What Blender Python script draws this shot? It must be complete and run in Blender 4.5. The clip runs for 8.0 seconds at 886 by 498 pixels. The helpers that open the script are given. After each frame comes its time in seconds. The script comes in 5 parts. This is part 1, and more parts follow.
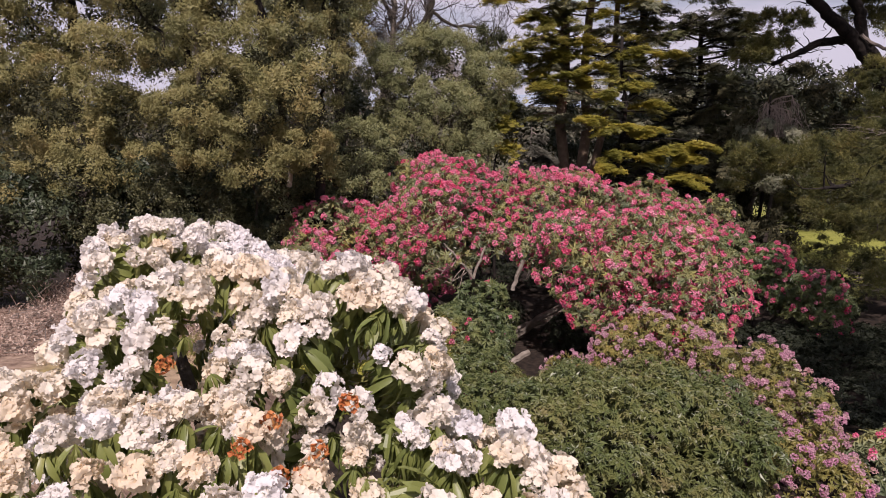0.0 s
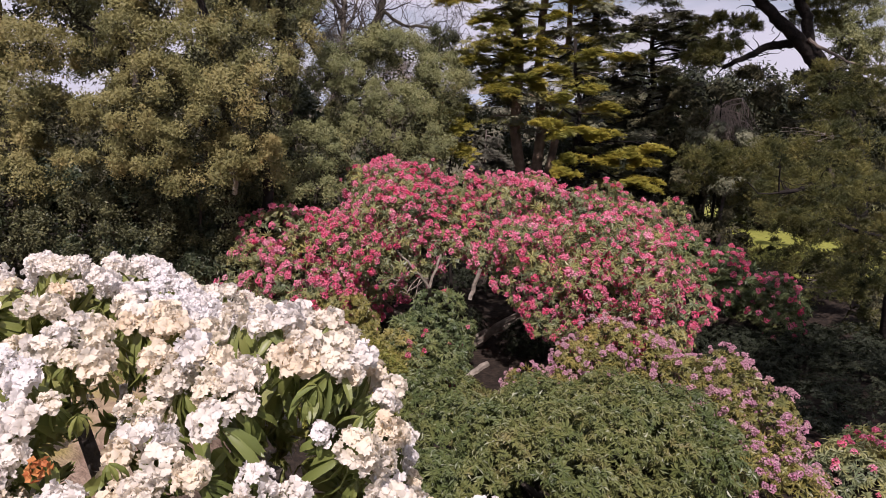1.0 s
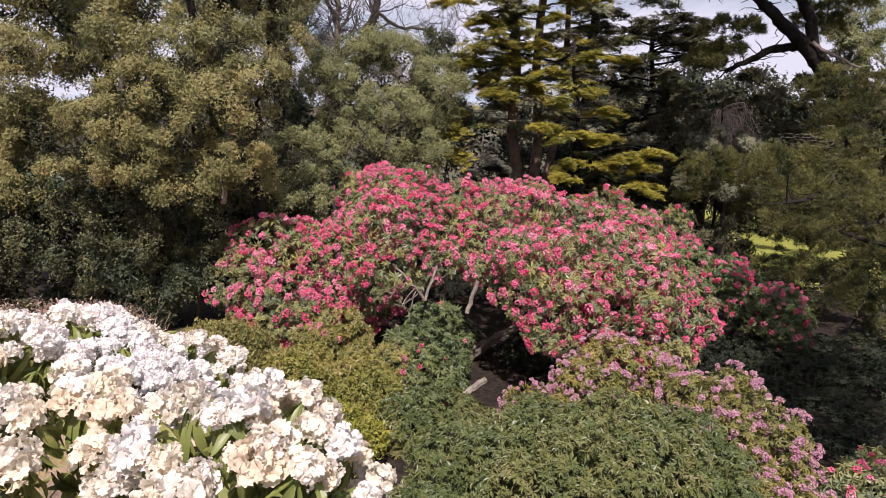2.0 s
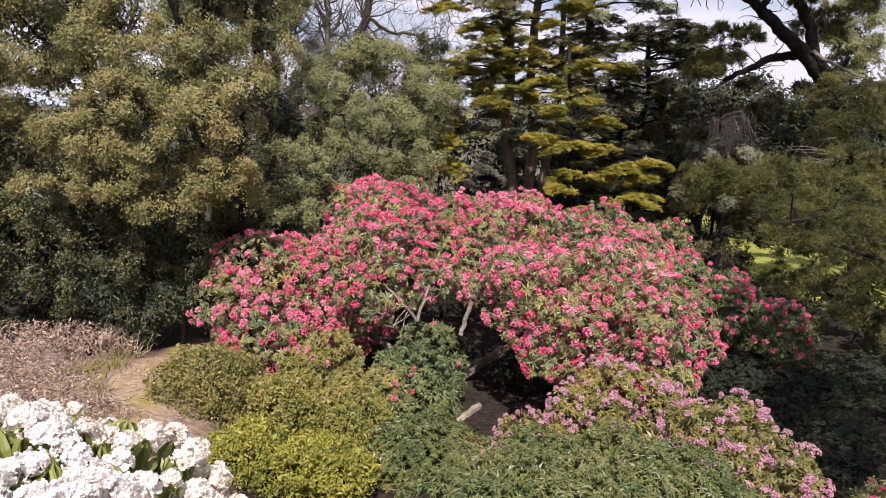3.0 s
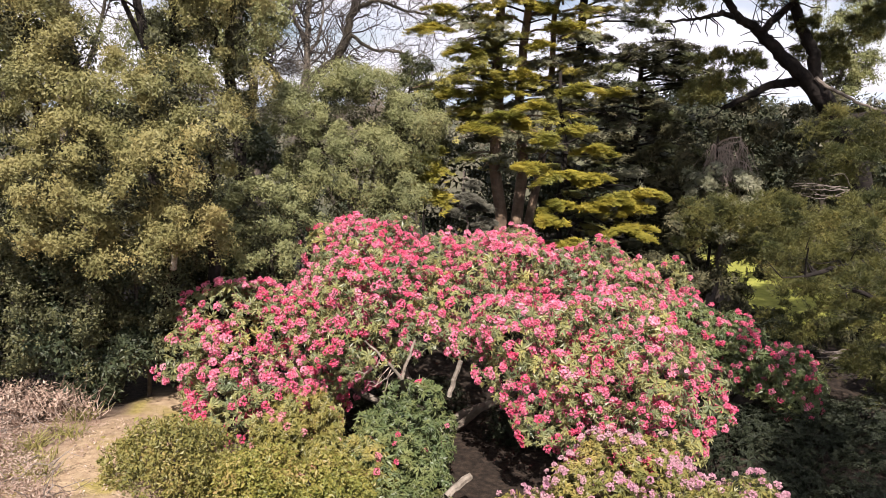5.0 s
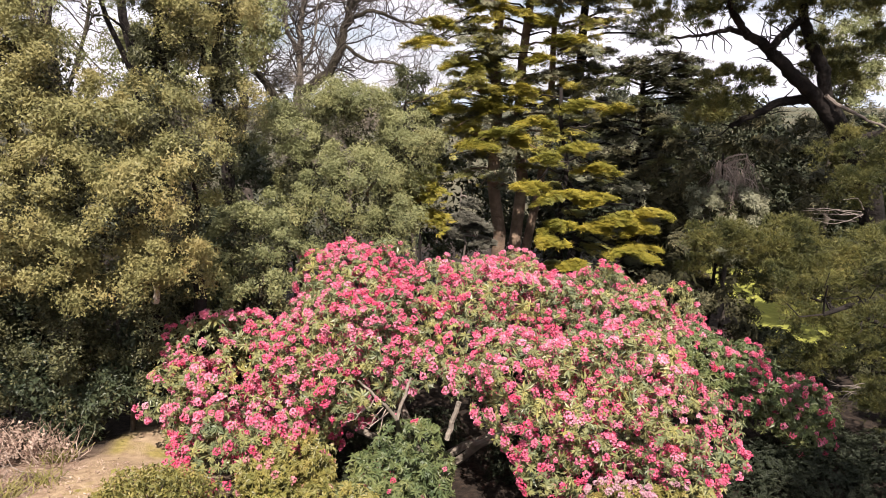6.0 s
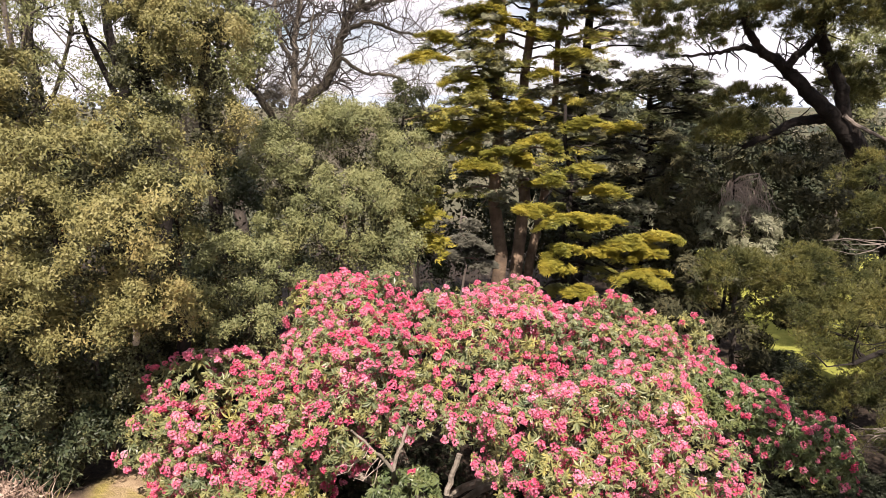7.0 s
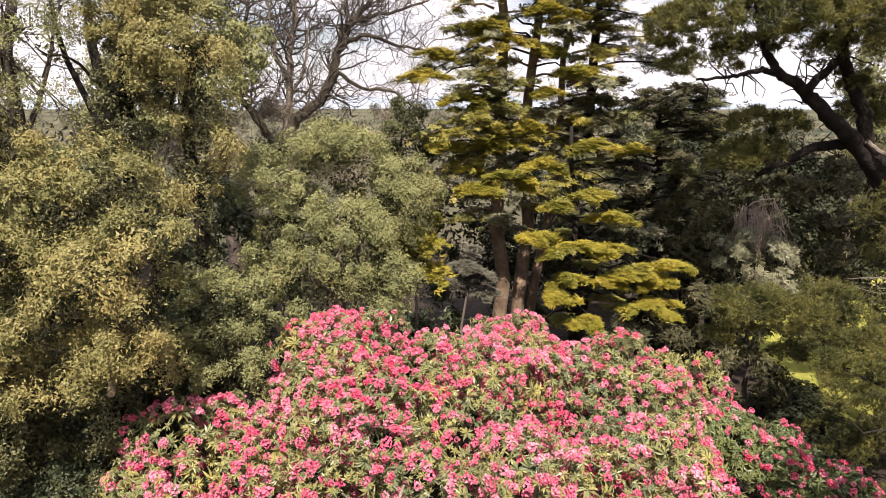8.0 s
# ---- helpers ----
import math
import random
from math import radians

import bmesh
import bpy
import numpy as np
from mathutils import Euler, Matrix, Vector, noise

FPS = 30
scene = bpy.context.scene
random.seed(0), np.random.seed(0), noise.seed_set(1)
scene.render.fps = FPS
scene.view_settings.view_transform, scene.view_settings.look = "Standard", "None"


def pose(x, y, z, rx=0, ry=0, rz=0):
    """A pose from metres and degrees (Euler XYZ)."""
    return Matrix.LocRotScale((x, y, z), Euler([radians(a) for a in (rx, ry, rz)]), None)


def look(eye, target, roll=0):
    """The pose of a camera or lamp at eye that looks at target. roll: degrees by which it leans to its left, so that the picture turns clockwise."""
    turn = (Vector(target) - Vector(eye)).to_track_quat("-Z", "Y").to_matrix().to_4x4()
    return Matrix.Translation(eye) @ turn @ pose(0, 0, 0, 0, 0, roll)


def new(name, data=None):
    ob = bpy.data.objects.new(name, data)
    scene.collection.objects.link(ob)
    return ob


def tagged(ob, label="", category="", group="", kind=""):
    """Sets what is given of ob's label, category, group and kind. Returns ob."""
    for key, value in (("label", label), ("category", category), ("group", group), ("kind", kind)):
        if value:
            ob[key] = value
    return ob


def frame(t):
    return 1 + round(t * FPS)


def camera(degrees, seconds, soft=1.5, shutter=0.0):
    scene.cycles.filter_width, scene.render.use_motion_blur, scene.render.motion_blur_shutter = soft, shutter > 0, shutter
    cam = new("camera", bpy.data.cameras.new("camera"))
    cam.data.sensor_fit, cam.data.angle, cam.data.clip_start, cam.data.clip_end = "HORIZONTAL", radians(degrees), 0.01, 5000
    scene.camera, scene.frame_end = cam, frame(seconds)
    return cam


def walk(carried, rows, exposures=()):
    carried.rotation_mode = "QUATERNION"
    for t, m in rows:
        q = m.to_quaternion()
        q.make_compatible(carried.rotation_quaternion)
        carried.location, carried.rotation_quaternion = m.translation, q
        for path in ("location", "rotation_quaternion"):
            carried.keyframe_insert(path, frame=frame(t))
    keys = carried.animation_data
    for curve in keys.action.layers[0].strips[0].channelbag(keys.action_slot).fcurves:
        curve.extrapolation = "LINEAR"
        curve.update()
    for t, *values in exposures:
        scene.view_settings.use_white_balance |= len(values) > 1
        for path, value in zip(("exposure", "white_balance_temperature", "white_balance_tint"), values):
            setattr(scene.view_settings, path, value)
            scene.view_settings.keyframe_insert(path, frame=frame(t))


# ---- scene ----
cam = camera(67.6, 8.0, 0.9)
# seconds, eye x y z, yaw, pitch, roll
PATH = [
    (0.0, -0.003, 0.109, 5.971, 0.04, -12.46, -0.03),
    (0.5, 0.000, 0.360, 6.026, -2.12, -12.48, -0.04),
    (1.0, 0.010, 0.618, 6.058, -3.93, -12.50, -0.07),
    (1.5, 0.022, 0.867, 6.098, -4.17, -12.50, -0.05),
    (3.0, 0.109, 1.653, 6.463, -4.84, -12.56, -0.02),
    (3.5, 0.128, 1.949, 6.603, -5.27, -12.54, 0.01),
    (4.0, 0.153, 2.236, 6.754, -5.64, -12.55, 0.01),
    (4.5, 0.177, 2.515, 6.965, -5.90, -12.56, 0.02),
    (6.0, 0.265, 3.558, 7.602, -6.45, -12.49, 0.05),
    (6.5, 0.320, 3.958, 7.826, -6.47, -12.52, 0.10),
    (7.0, 0.378, 4.429, 8.057, -6.47, -12.47, 0.09),
    (7.5, 0.446, 4.910, 8.305, -6.43, -12.43, 0.08),
    (8.0, 0.506, 5.363, 8.550, -6.39, -12.37, 0.01),
]
walk(cam, [(t, pose(x, y, z, 90 + pitch, roll, yaw)) for t, x, y, z, yaw, pitch, roll in PATH],
     exposures=[(0.0, 0.03, 6300, 29), (1.0, 0.14, 6200, 27), (1.5, 0.27, 6150, 25), (3.0, 0.58, 6200, 22), (3.5, 0.68, 6250, 21), (4.5, 0.84, 6350, 18), (6.5, 0.95, 6600, 18), (8.0, 0.97, 6850, 18)])

# ---------------------------------------------------------------- light
SUN_TO = Vector((-0.03, -0.605, 0.795)).normalized()
sun = new("sun", bpy.data.lights.new("sun", "SUN"))
sun.data.energy, sun.data.angle, sun.data.color = 5.0, radians(0.55), (1.0, 0.93, 0.83)
sun.matrix_world = look((0, 0, 30), Vector((0, 0, 30)) - SUN_TO)

world = bpy.data.worlds.new("sky")
scene.world = world
world.use_nodes = True
wn, wl = world.node_tree.nodes, world.node_tree.links
wn.clear()
sky = wn.new("ShaderNodeTexSky")
sky.sky_type, sky.sun_disc = "NISHITA", False
sky.sun_elevation = math.asin(SUN_TO.z)
sky.sun_rotation = math.atan2(SUN_TO.x, SUN_TO.y)
tc = wn.new("ShaderNodeTexCoord")
wm = wn.new("ShaderNodeMapping")
wm.inputs["Scale"].default_value = (1.0, 1.0, 2.6)
cloud = wn.new("ShaderNodeTexNoise")
cloud.inputs["Scale"].default_value, cloud.inputs["Detail"].default_value = 3.2, 7.0
cr = wn.new("ShaderNodeValToRGB")
cr.color_ramp.elements[0].position, cr.color_ramp.elements[1].position = 0.33, 0.54
wx = wn.new("ShaderNodeMix")
wx.data_type = "RGBA"
wx.inputs[7].default_value = (10.2, 10.2, 10.8, 1)
wb = wn.new("ShaderNodeBackground")
wb.inputs["Strength"].default_value = 0.06
wo = wn.new("ShaderNodeOutputWorld")
wl.new(tc.outputs["Generated"], wm.inputs["Vector"])
wl.new(wm.outputs["Vector"], cloud.inputs["Vector"])
wl.new(cloud.outputs["Fac"], cr.inputs["Fac"])
wl.new(cr.outputs["Color"], wx.inputs[0])
wl.new(sky.outputs["Color"], wx.inputs[6])
wl.new(wx.outputs[2], wb.inputs["Color"])
wl.new(wb.outputs["Background"], wo.inputs["Surface"])


# ---------------------------------------------------------------- materials
def material(name, colours, rough=0.6, patch=0.8, through_light=0.0, bump=0.0, bump_scale=30.0, spread=0.55, per_object=False, spec=0.5, island=1.0, grain=0.0):
    """Colours run over a ramp that is driven by a random value for each leaf (or each piece) and by a broad patch noise."""
    m = bpy.data.materials.new(name)
    m.use_nodes = True
    n, l = m.node_tree.nodes, m.node_tree.links
    bs, out = n["Principled BSDF"], n["Material Output"]
    bs.inputs["Roughness"].default_value = rough
    bs.inputs["Specular IOR Level"].default_value = spec
    co = n.new("ShaderNodeTexCoord")
    geo = n.new("ShaderNodeNewGeometry")
    nz = n.new("ShaderNodeTexNoise")
    nz.inputs["Scale"].default_value, nz.inputs["Detail"].default_value = patch, 4.0
    l.new(geo.outputs["Position"], nz.inputs["Vector"])
    if per_object:
        info = n.new("ShaderNodeObjectInfo")
        add = n.new("ShaderNodeMath")
        add.operation = "ADD"
        l.new(info.outputs["Random"], add.inputs[0])
        part_of = n.new("ShaderNodeMath")
        part_of.operation = "MULTIPLY"
        part_of.inputs[1].default_value = island
        l.new(geo.outputs["Random Per Island"], part_of.inputs[0])
        l.new(part_of.outputs[0], add.inputs[1])
        half = n.new("ShaderNodeMath")
        half.operation = "PINGPONG"
        half.inputs[1].default_value = 1.0
        l.new(add.outputs[0], half.inputs[0])
        rand = half.outputs[0]
    else:
        rand = geo.outputs["Random Per Island"]
    if grain:
        shoot = n.new("ShaderNodeTexNoise")
        shoot.inputs["Scale"].default_value, shoot.inputs["Detail"].default_value = grain, 2.0
        l.new(geo.outputs["Position"], shoot.inputs["Vector"])
        wide = n.new("ShaderNodeMapRange")
        wide.inputs[1].default_value, wide.inputs[2].default_value = 0.34, 0.66
        l.new(shoot.outputs["Fac"], wide.inputs[0])
        both = n.new("ShaderNodeMix")
        both.inputs[0].default_value = 0.3
        l.new(wide.outputs[0], both.inputs[2])
        l.new(rand, both.inputs[3])
        rand = both.outputs[0]
    mixf = n.new("ShaderNodeMix")
    mixf.inputs[0].default_value = spread
    ctr = n.new("ShaderNodeMapRange")
    ctr.inputs[1].default_value, ctr.inputs[2].default_value = 0.3, 0.7
    l.new(nz.outputs["Fac"], ctr.inputs[0])
    l.new(ctr.outputs[0], mixf.inputs[2])
    l.new(rand, mixf.inputs[3])
    ramp = n.new("ShaderNodeValToRGB")
    el = ramp.color_ramp.elements
    while len(el) < len(colours):
        el.new(0.5)
    for k, c in enumerate(colours):
        el[k].position = k / max(1, len(colours) - 1)
        el[k].color = (*c, 1)
    l.new(mixf.outputs[0], ramp.inputs["Fac"])
    l.new(ramp.outputs["Color"], bs.inputs["Base Color"])
    if bump:
        bn = n.new("ShaderNodeTexNoise")
        bn.inputs["Scale"].default_value, bn.inputs["Detail"].default_value = bump_scale, 6.0
        l.new(geo.outputs["Position"], bn.inputs["Vector"])
        bp = n.new("ShaderNodeBump")
        bp.inputs["Strength"].default_value, bp.inputs["Distance"].default_value = bump, 0.05
        l.new(bn.outputs["Fac"], bp.inputs["Height"])
        l.new(bp.outputs["Normal"], bs.inputs["Normal"])
    if through_light:
        tr = n.new("ShaderNodeBsdfTranslucent")
        mx = n.new("ShaderNodeMixShader")
        mx.inputs[0].default_value = through_light
        l.new(ramp.outputs["Color"], tr.inputs["Color"])
        l.new(bs.outputs[0], mx.inputs[1])
        l.new(tr.outputs[0], mx.inputs[2])
        l.new(mx.outputs[0], out.inputs["Surface"])
    return m


M = {
    "white_petal": material("white_petal", [(0.82, 0.80, 0.81), (0.83, 0.79, 0.745), (0.83, 0.755, 0.62), (0.80, 0.63, 0.42)], 0.7, 1.6, 0.42, spread=0.6, per_object=True, island=0.3, spec=0.25),
    "red_petal": material("red_petal", [(0.54, 0.018, 0.06), (0.69, 0.095, 0.195), (0.76, 0.24, 0.355), (0.80, 0.45, 0.53)], 0.6, 0.9, 0.3, spread=0.6, per_object=True, island=0.25, spec=0.3, grain=5.5),
    "mauve_petal": material("mauve_petal", [(0.46, 0.12, 0.27), (0.52, 0.25, 0.345), (0.54, 0.335, 0.37), (0.50, 0.29, 0.255)], 0.6, 0.9, 0.25, spread=0.65, per_object=True, island=0.4, spec=0.3, grain=6),
    "faded_petal": material("faded_petal", [(0.55, 0.12, 0.17), (0.60, 0.25, 0.27), (0.58, 0.36, 0.33)], 0.6, 0.9, 0.25, spread=0.6, per_object=True, island=0.4, spec=0.3, grain=6),
    "rhodo_near": material("rhodo_leaf_near", [(0.08, 0.11, 0.03), (0.155, 0.19, 0.05), (0.225, 0.25, 0.068), (0.32, 0.30, 0.10)], 0.42, 1.0, 0.32, per_object=True),
    "rhodo_red": material("rhodo_leaf_red", [(0.075, 0.105, 0.06), (0.15, 0.18, 0.09), (0.27, 0.265, 0.10), (0.42, 0.36, 0.10)], 0.4, 0.8, 0.2, per_object=True, grain=4.5),
    "rhodo_blue": material("rhodo_leaf_blue", [(0.045, 0.075, 0.035), (0.09, 0.125, 0.05), (0.145, 0.17, 0.06), (0.22, 0.22, 0.075)], 0.42, 0.7, 0.12, per_object=True, grain=5),
    "rhodo_green": material("rhodo_leaf_green", [(0.045, 0.066, 0.024), (0.09, 0.118, 0.037), (0.15, 0.162, 0.05), (0.23, 0.18, 0.08)], 0.42, 0.9, 0.15, spread=0.5, per_object=True, spec=0.5, grain=5),
    "rhodo_mauve": material("rhodo_leaf_mauve", [(0.07, 0.085, 0.027), (0.155, 0.155, 0.043), (0.26, 0.225, 0.06), (0.40, 0.29, 0.10)], 0.42, 0.7, 0.15, per_object=True, grain=5),
    "azalea": material("azalea_leaf", [(0.075, 0.095, 0.024), (0.16, 0.175, 0.036), (0.25, 0.23, 0.05), (0.32, 0.22, 0.085)], 0.5, 0.9, 0.2, per_object=True),
    "bright_azalea": material("bright_azalea_leaf", [(0.11, 0.13, 0.022), (0.22, 0.23, 0.035), (0.33, 0.31, 0.05), (0.40, 0.33, 0.07)], 0.5, 1.2, 0.25),
    "brown_azalea": material("brown_azalea_leaf", [(0.075, 0.08, 0.025), (0.155, 0.15, 0.04), (0.235, 0.21, 0.055), (0.31, 0.22, 0.085)], 0.5, 1.6, 0.2),
    "spent_petal": material("spent_petal", [(0.22, 0.06, 0.02), (0.42, 0.13, 0.035), (0.52, 0.26, 0.08)], 0.7, 2.0, 0.15),
    "grass": material("dry_grass", [(0.12, 0.13, 0.03), (0.24, 0.22, 0.06), (0.36, 0.29, 0.12)], 0.6, 1.5, 0.2),
    "oak_leaf": material("evergreen_oak_leaf", [(0.11, 0.114, 0.045), (0.185, 0.178, 0.068), (0.24, 0.214, 0.082), (0.32, 0.245, 0.095)], 0.5, 0.9, 0.1, spread=0.38, spec=0.22, grain=2.6),
    "grey_oak_leaf": material("grey_oak_leaf", [(0.115, 0.13, 0.06), (0.17, 0.182, 0.078), (0.215, 0.22, 0.092), (0.27, 0.25, 0.105)], 0.5, 0.9, 0.1, spread=0.38, spec=0.22, grain=2.6),
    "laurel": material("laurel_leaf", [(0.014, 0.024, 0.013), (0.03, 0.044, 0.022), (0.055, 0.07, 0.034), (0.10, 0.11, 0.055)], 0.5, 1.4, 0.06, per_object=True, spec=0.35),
    "ivy": material("ivy_leaf", [(0.03, 0.036, 0.018), (0.068, 0.074, 0.033), (0.12, 0.122, 0.052), (0.18, 0.165, 0.075)], 0.5, 1.2, 0.1, spec=0.35),
    "dark_conifer": material("dark_conifer_needles", [(0.017, 0.021, 0.012), (0.042, 0.043, 0.022), (0.08, 0.075, 0.037), (0.14, 0.12, 0.062)], 0.7, 0.5, 0.04, spec=0.2),
    "far_conifer": material("far_conifer", [(0.016, 0.022, 0.015), (0.03, 0.038, 0.022), (0.05, 0.055, 0.03), (0.075, 0.07, 0.042)], 0.7, 0.4, 0.05, spec=0.2),
    # near-black leaf colour: deep shade painted into the filler shrubs
    "painted_shade": material("shade_filler_leaf", [(0.010, 0.015, 0.008), (0.018, 0.024, 0.012), (0.028, 0.034, 0.017), (0.05, 0.052, 0.027)], 0.6, 0.6, 0.05, spec=0.25),
    "golden": material("golden_conifer_sprays", [(0.11, 0.125, 0.024), (0.22, 0.21, 0.032), (0.34, 0.285, 0.038), (0.45, 0.345, 0.045)], 0.55, 0.9, 0.3, spread=0.4),
    "green_conifer": material("green_conifer_sprays", [(0.085, 0.105, 0.045), (0.17, 0.18, 0.06), (0.30, 0.265, 0.05), (0.42, 0.33, 0.05)], 0.55, 0.6, 0.28, spread=0.4),
    "grey_conifer": material("grey_green_conifer_sprays", [(0.07, 0.085, 0.05), (0.13, 0.14, 0.08), (0.20, 0.20, 0.12), (0.28, 0.26, 0.17)], 0.6, 0.6, 0.2, spread=0.4),
    "bleached": material("bleached_conifer_sprays", [(0.07, 0.07, 0.052), (0.125, 0.12, 0.09), (0.20, 0.19, 0.145)], 0.7, 0.6, 0.15, spread=0.5),
    "brown_bark": material("brown_bark", [(0.08, 0.055, 0.038), (0.16, 0.11, 0.072), (0.27, 0.19, 0.125)], 0.9, 3.0, bump=0.9, bump_scale=14, spread=0.15),
    "green_spruce": material("green_spruce", [(0.03, 0.042, 0.02), (0.07, 0.08, 0.03), (0.12, 0.125, 0.04), (0.18, 0.17, 0.055)], 0.6, 0.5, 0.1),
    "pine": material("pine_needles", [(0.02, 0.03, 0.012), (0.06, 0.068, 0.021), (0.135, 0.13, 0.036), (0.23, 0.20, 0.06)], 0.55, 1.6, 0.14, spread=0.3, spec=0.3),
    "bark": material("bark", [(0.03, 0.024, 0.019), (0.06, 0.048, 0.038), (0.11, 0.09, 0.072)], 0.9, 3.0, bump=0.9, bump_scale=14, spread=0.15),
    # dark colour for sprays deep in a crown, painting the shade of its gaps
    "crown_shade": material("crown_shade_fill", [(0.02, 0.022, 0.012), (0.045, 0.046, 0.022), (0.075, 0.074, 0.034)], 0.9, 1.5, spread=0.6, spec=0.2),
    "dark_bark": material("dark_bark", [(0.008, 0.007, 0.006), (0.016, 0.013, 0.011), (0.032, 0.026, 0.022)], 0.95, 3.0, bump=0.9, bump_scale=10, spread=0.15, spec=0.2),
    "grey_bark": material("grey_bark", [(0.10, 0.085, 0.065), (0.19, 0.16, 0.125), (0.30, 0.26, 0.21)], 0.9, 4.0, bump=0.8, bump_scale=18, spread=0.15),
    "pale_bark": material("pale_bark", [(0.20, 0.17, 0.13), (0.34, 0.30, 0.24), (0.46, 0.41, 0.34)], 0.85, 4.0, bump=0.6, bump_scale=18, spread=0.15),
    "mossy_bark": material("mossy_bark", [(0.022, 0.018, 0.013), (0.045, 0.037, 0.022), (0.10, 0.085, 0.055)], 0.9, 1.2, bump=0.8, bump_scale=14, spread=0.15),
    "twig": material("grey_twigs", [(0.07, 0.055, 0.045), (0.14, 0.115, 0.095), (0.24, 0.205, 0.175)], 0.85, 1.5, spread=0.7),
    "pale_twig": material("pale_twigs", [(0.20, 0.15, 0.125), (0.33, 0.26, 0.215), (0.44, 0.36, 0.30)], 0.85, 1.5, spread=0.7),
    "brush": material("dry_brush", [(0.13, 0.08, 0.058), (0.26, 0.175, 0.13), (0.39, 0.29, 0.22), (0.54, 0.45, 0.37)], 0.85, 0.8, 0.1, spread=0.7),
    "haze_twig": material("thicket_twigs", [(0.10, 0.085, 0.065), (0.19, 0.16, 0.125), (0.28, 0.235, 0.185)], 0.85, 0.8, 0.1, spread=0.6),
    "woodland": material("far_woodland", [(0.045, 0.048, 0.032), (0.075, 0.075, 0.045), (0.11, 0.10, 0.065), (0.15, 0.12, 0.085)], 0.8, 0.06, spread=0.5),
}


# ---------------------------------------------------------------- geometry helpers
rng = np.random.default_rng(11)


def unit(a):
    return a / np.maximum(np.linalg.norm(a, axis=-1, keepdims=True), 1e-9)


def wobble(p, f, k=0.0):
    """A smooth bumpy value from -1 to 1 at points p."""
    x, y, z = p[..., 0] * f, p[..., 1] * f, p[..., 2] * f
    return (np.sin(1.7 * x + 2.1 * y + k) + np.sin(2.3 * y - 1.9 * z + 1.3 * k + 1.0) + np.sin(2.9 * z + 1.1 * x - 0.7 * k + 2.0)
            + np.sin(1.3 * x - 2.7 * y + 0.8 * z + k * 2.1)) / 4


def ground_z(x, y):
    """Height of the garden's ground: a bank that falls away from the first eye, higher on its west side, then lawn and fields."""
    x, y = np.asarray(x, float), np.asarray(y, float)
    west = 1 / (1 + np.exp(np.clip((x + 2.6) * 1.6, -30, 30)))
    rise = np.clip(15.5 - y, 0, 15)
    z = rise * (0.11 + 0.09 * west) + 1.15 * west * np.exp(-np.clip(y - 15, 0, 200) / 6.0)
    z += 0.05 * np.sin(0.9 * x + 0.4 * y) * np.exp(-np.clip(y - 15, 0, 99) / 30) + 0.03 * np.sin(2.3 * x - 1.9 * y)
    r = np.hypot(x, y)
    far = np.clip((r - 60) / 900, 0, 1)
    return z - 5.0 * np.clip((r - 35) / 60, 0, 1) + far * (1.5 + 1.5 * np.sin(x / 130 + 1.0) + 1.0 * np.sin(y / 170 + x / 310))


def tri_mesh(name, v, f, mat, smooth=False):
    v, f = np.ascontiguousarray(v, np.float32), np.ascontiguousarray(f, np.int32)
    me = bpy.data.meshes.new(name)
    me.vertices.add(len(v))
    me.vertices.foreach_set("co", v.ravel())
    me.loops.add(f.size)
    me.loops.foreach_set("vertex_index", f.ravel())
    me.polygons.add(len(f))
    me.polygons.foreach_set("loop_start", np.arange(len(f), dtype=np.int32) * 3)
    me.polygons.foreach_set("use_smooth", np.full(len(f), smooth))
    me.update(calc_edges=True)
    me.materials.append(mat)
    return me


def thing(name, label, category, at, group="", kind=""):
    ob = new(name)
    ob.location = at
    ob.empty_display_size = 0.2
    return tagged(ob, label, category, group, kind)


def under(ob, parent):
    """Makes ob a part of parent; its mesh is written in world metres."""
    ob.parent = parent
    if parent.parent is None:
        ob.matrix_parent_inverse = Matrix.Translation(parent.location).inverted()
    return ob


def part(name, vf, mat, parent, label="", kind="", smooth=False):
    ob = under(new(name, tri_mesh(name, vf[0], vf[1], mat, smooth)), parent)
    return tagged(ob, label=label, kind=kind)


def joined(pieces):
    vs, fs, o = [], [], 0
    for v, f in pieces:
        vs.append(v)
        fs.append(f + o)
        o += len(v)
    return np.concatenate(vs), np.concatenate(fs)


def turned(n, spin):
    """Rotations that turn z to the directions n, with a spin about them."""
    n = unit(n)
    ref = np.where(np.abs(n[:, 2:3]) < 0.9, np.array([[0.0, 0, 1]]), np.array([[1.0, 0, 0]]))
    t = unit(np.cross(ref, n))
    b = np.cross(n, t)
    c, s = np.cos(spin)[:, None], np.sin(spin)[:, None]
    u = t * c + b * s
    return np.stack([u, np.cross(n, u), n], axis=2)


def scatter(models, p, n, size):
    """Sets the small models (v, f) out on the points p along n, as one mesh."""
    r = turned(n, rng.uniform(0, 2 * np.pi, len(p)))
    pick = rng.integers(0, len(models), len(p))
    out = []
    for k, (tv, tf) in enumerate(models):
        i = np.nonzero(pick == k)[0]
        if not len(i):
            continue
        v = np.einsum("nij,mj->nmi", r[i] * size[i, None, None], tv) + p[i, None, :]
        f = tf[None] + (np.arange(len(i)) * len(tv))[:, None, None]
        out.append((v.reshape(-1, 3), f.reshape(-1, 3)))
    return joined(out)


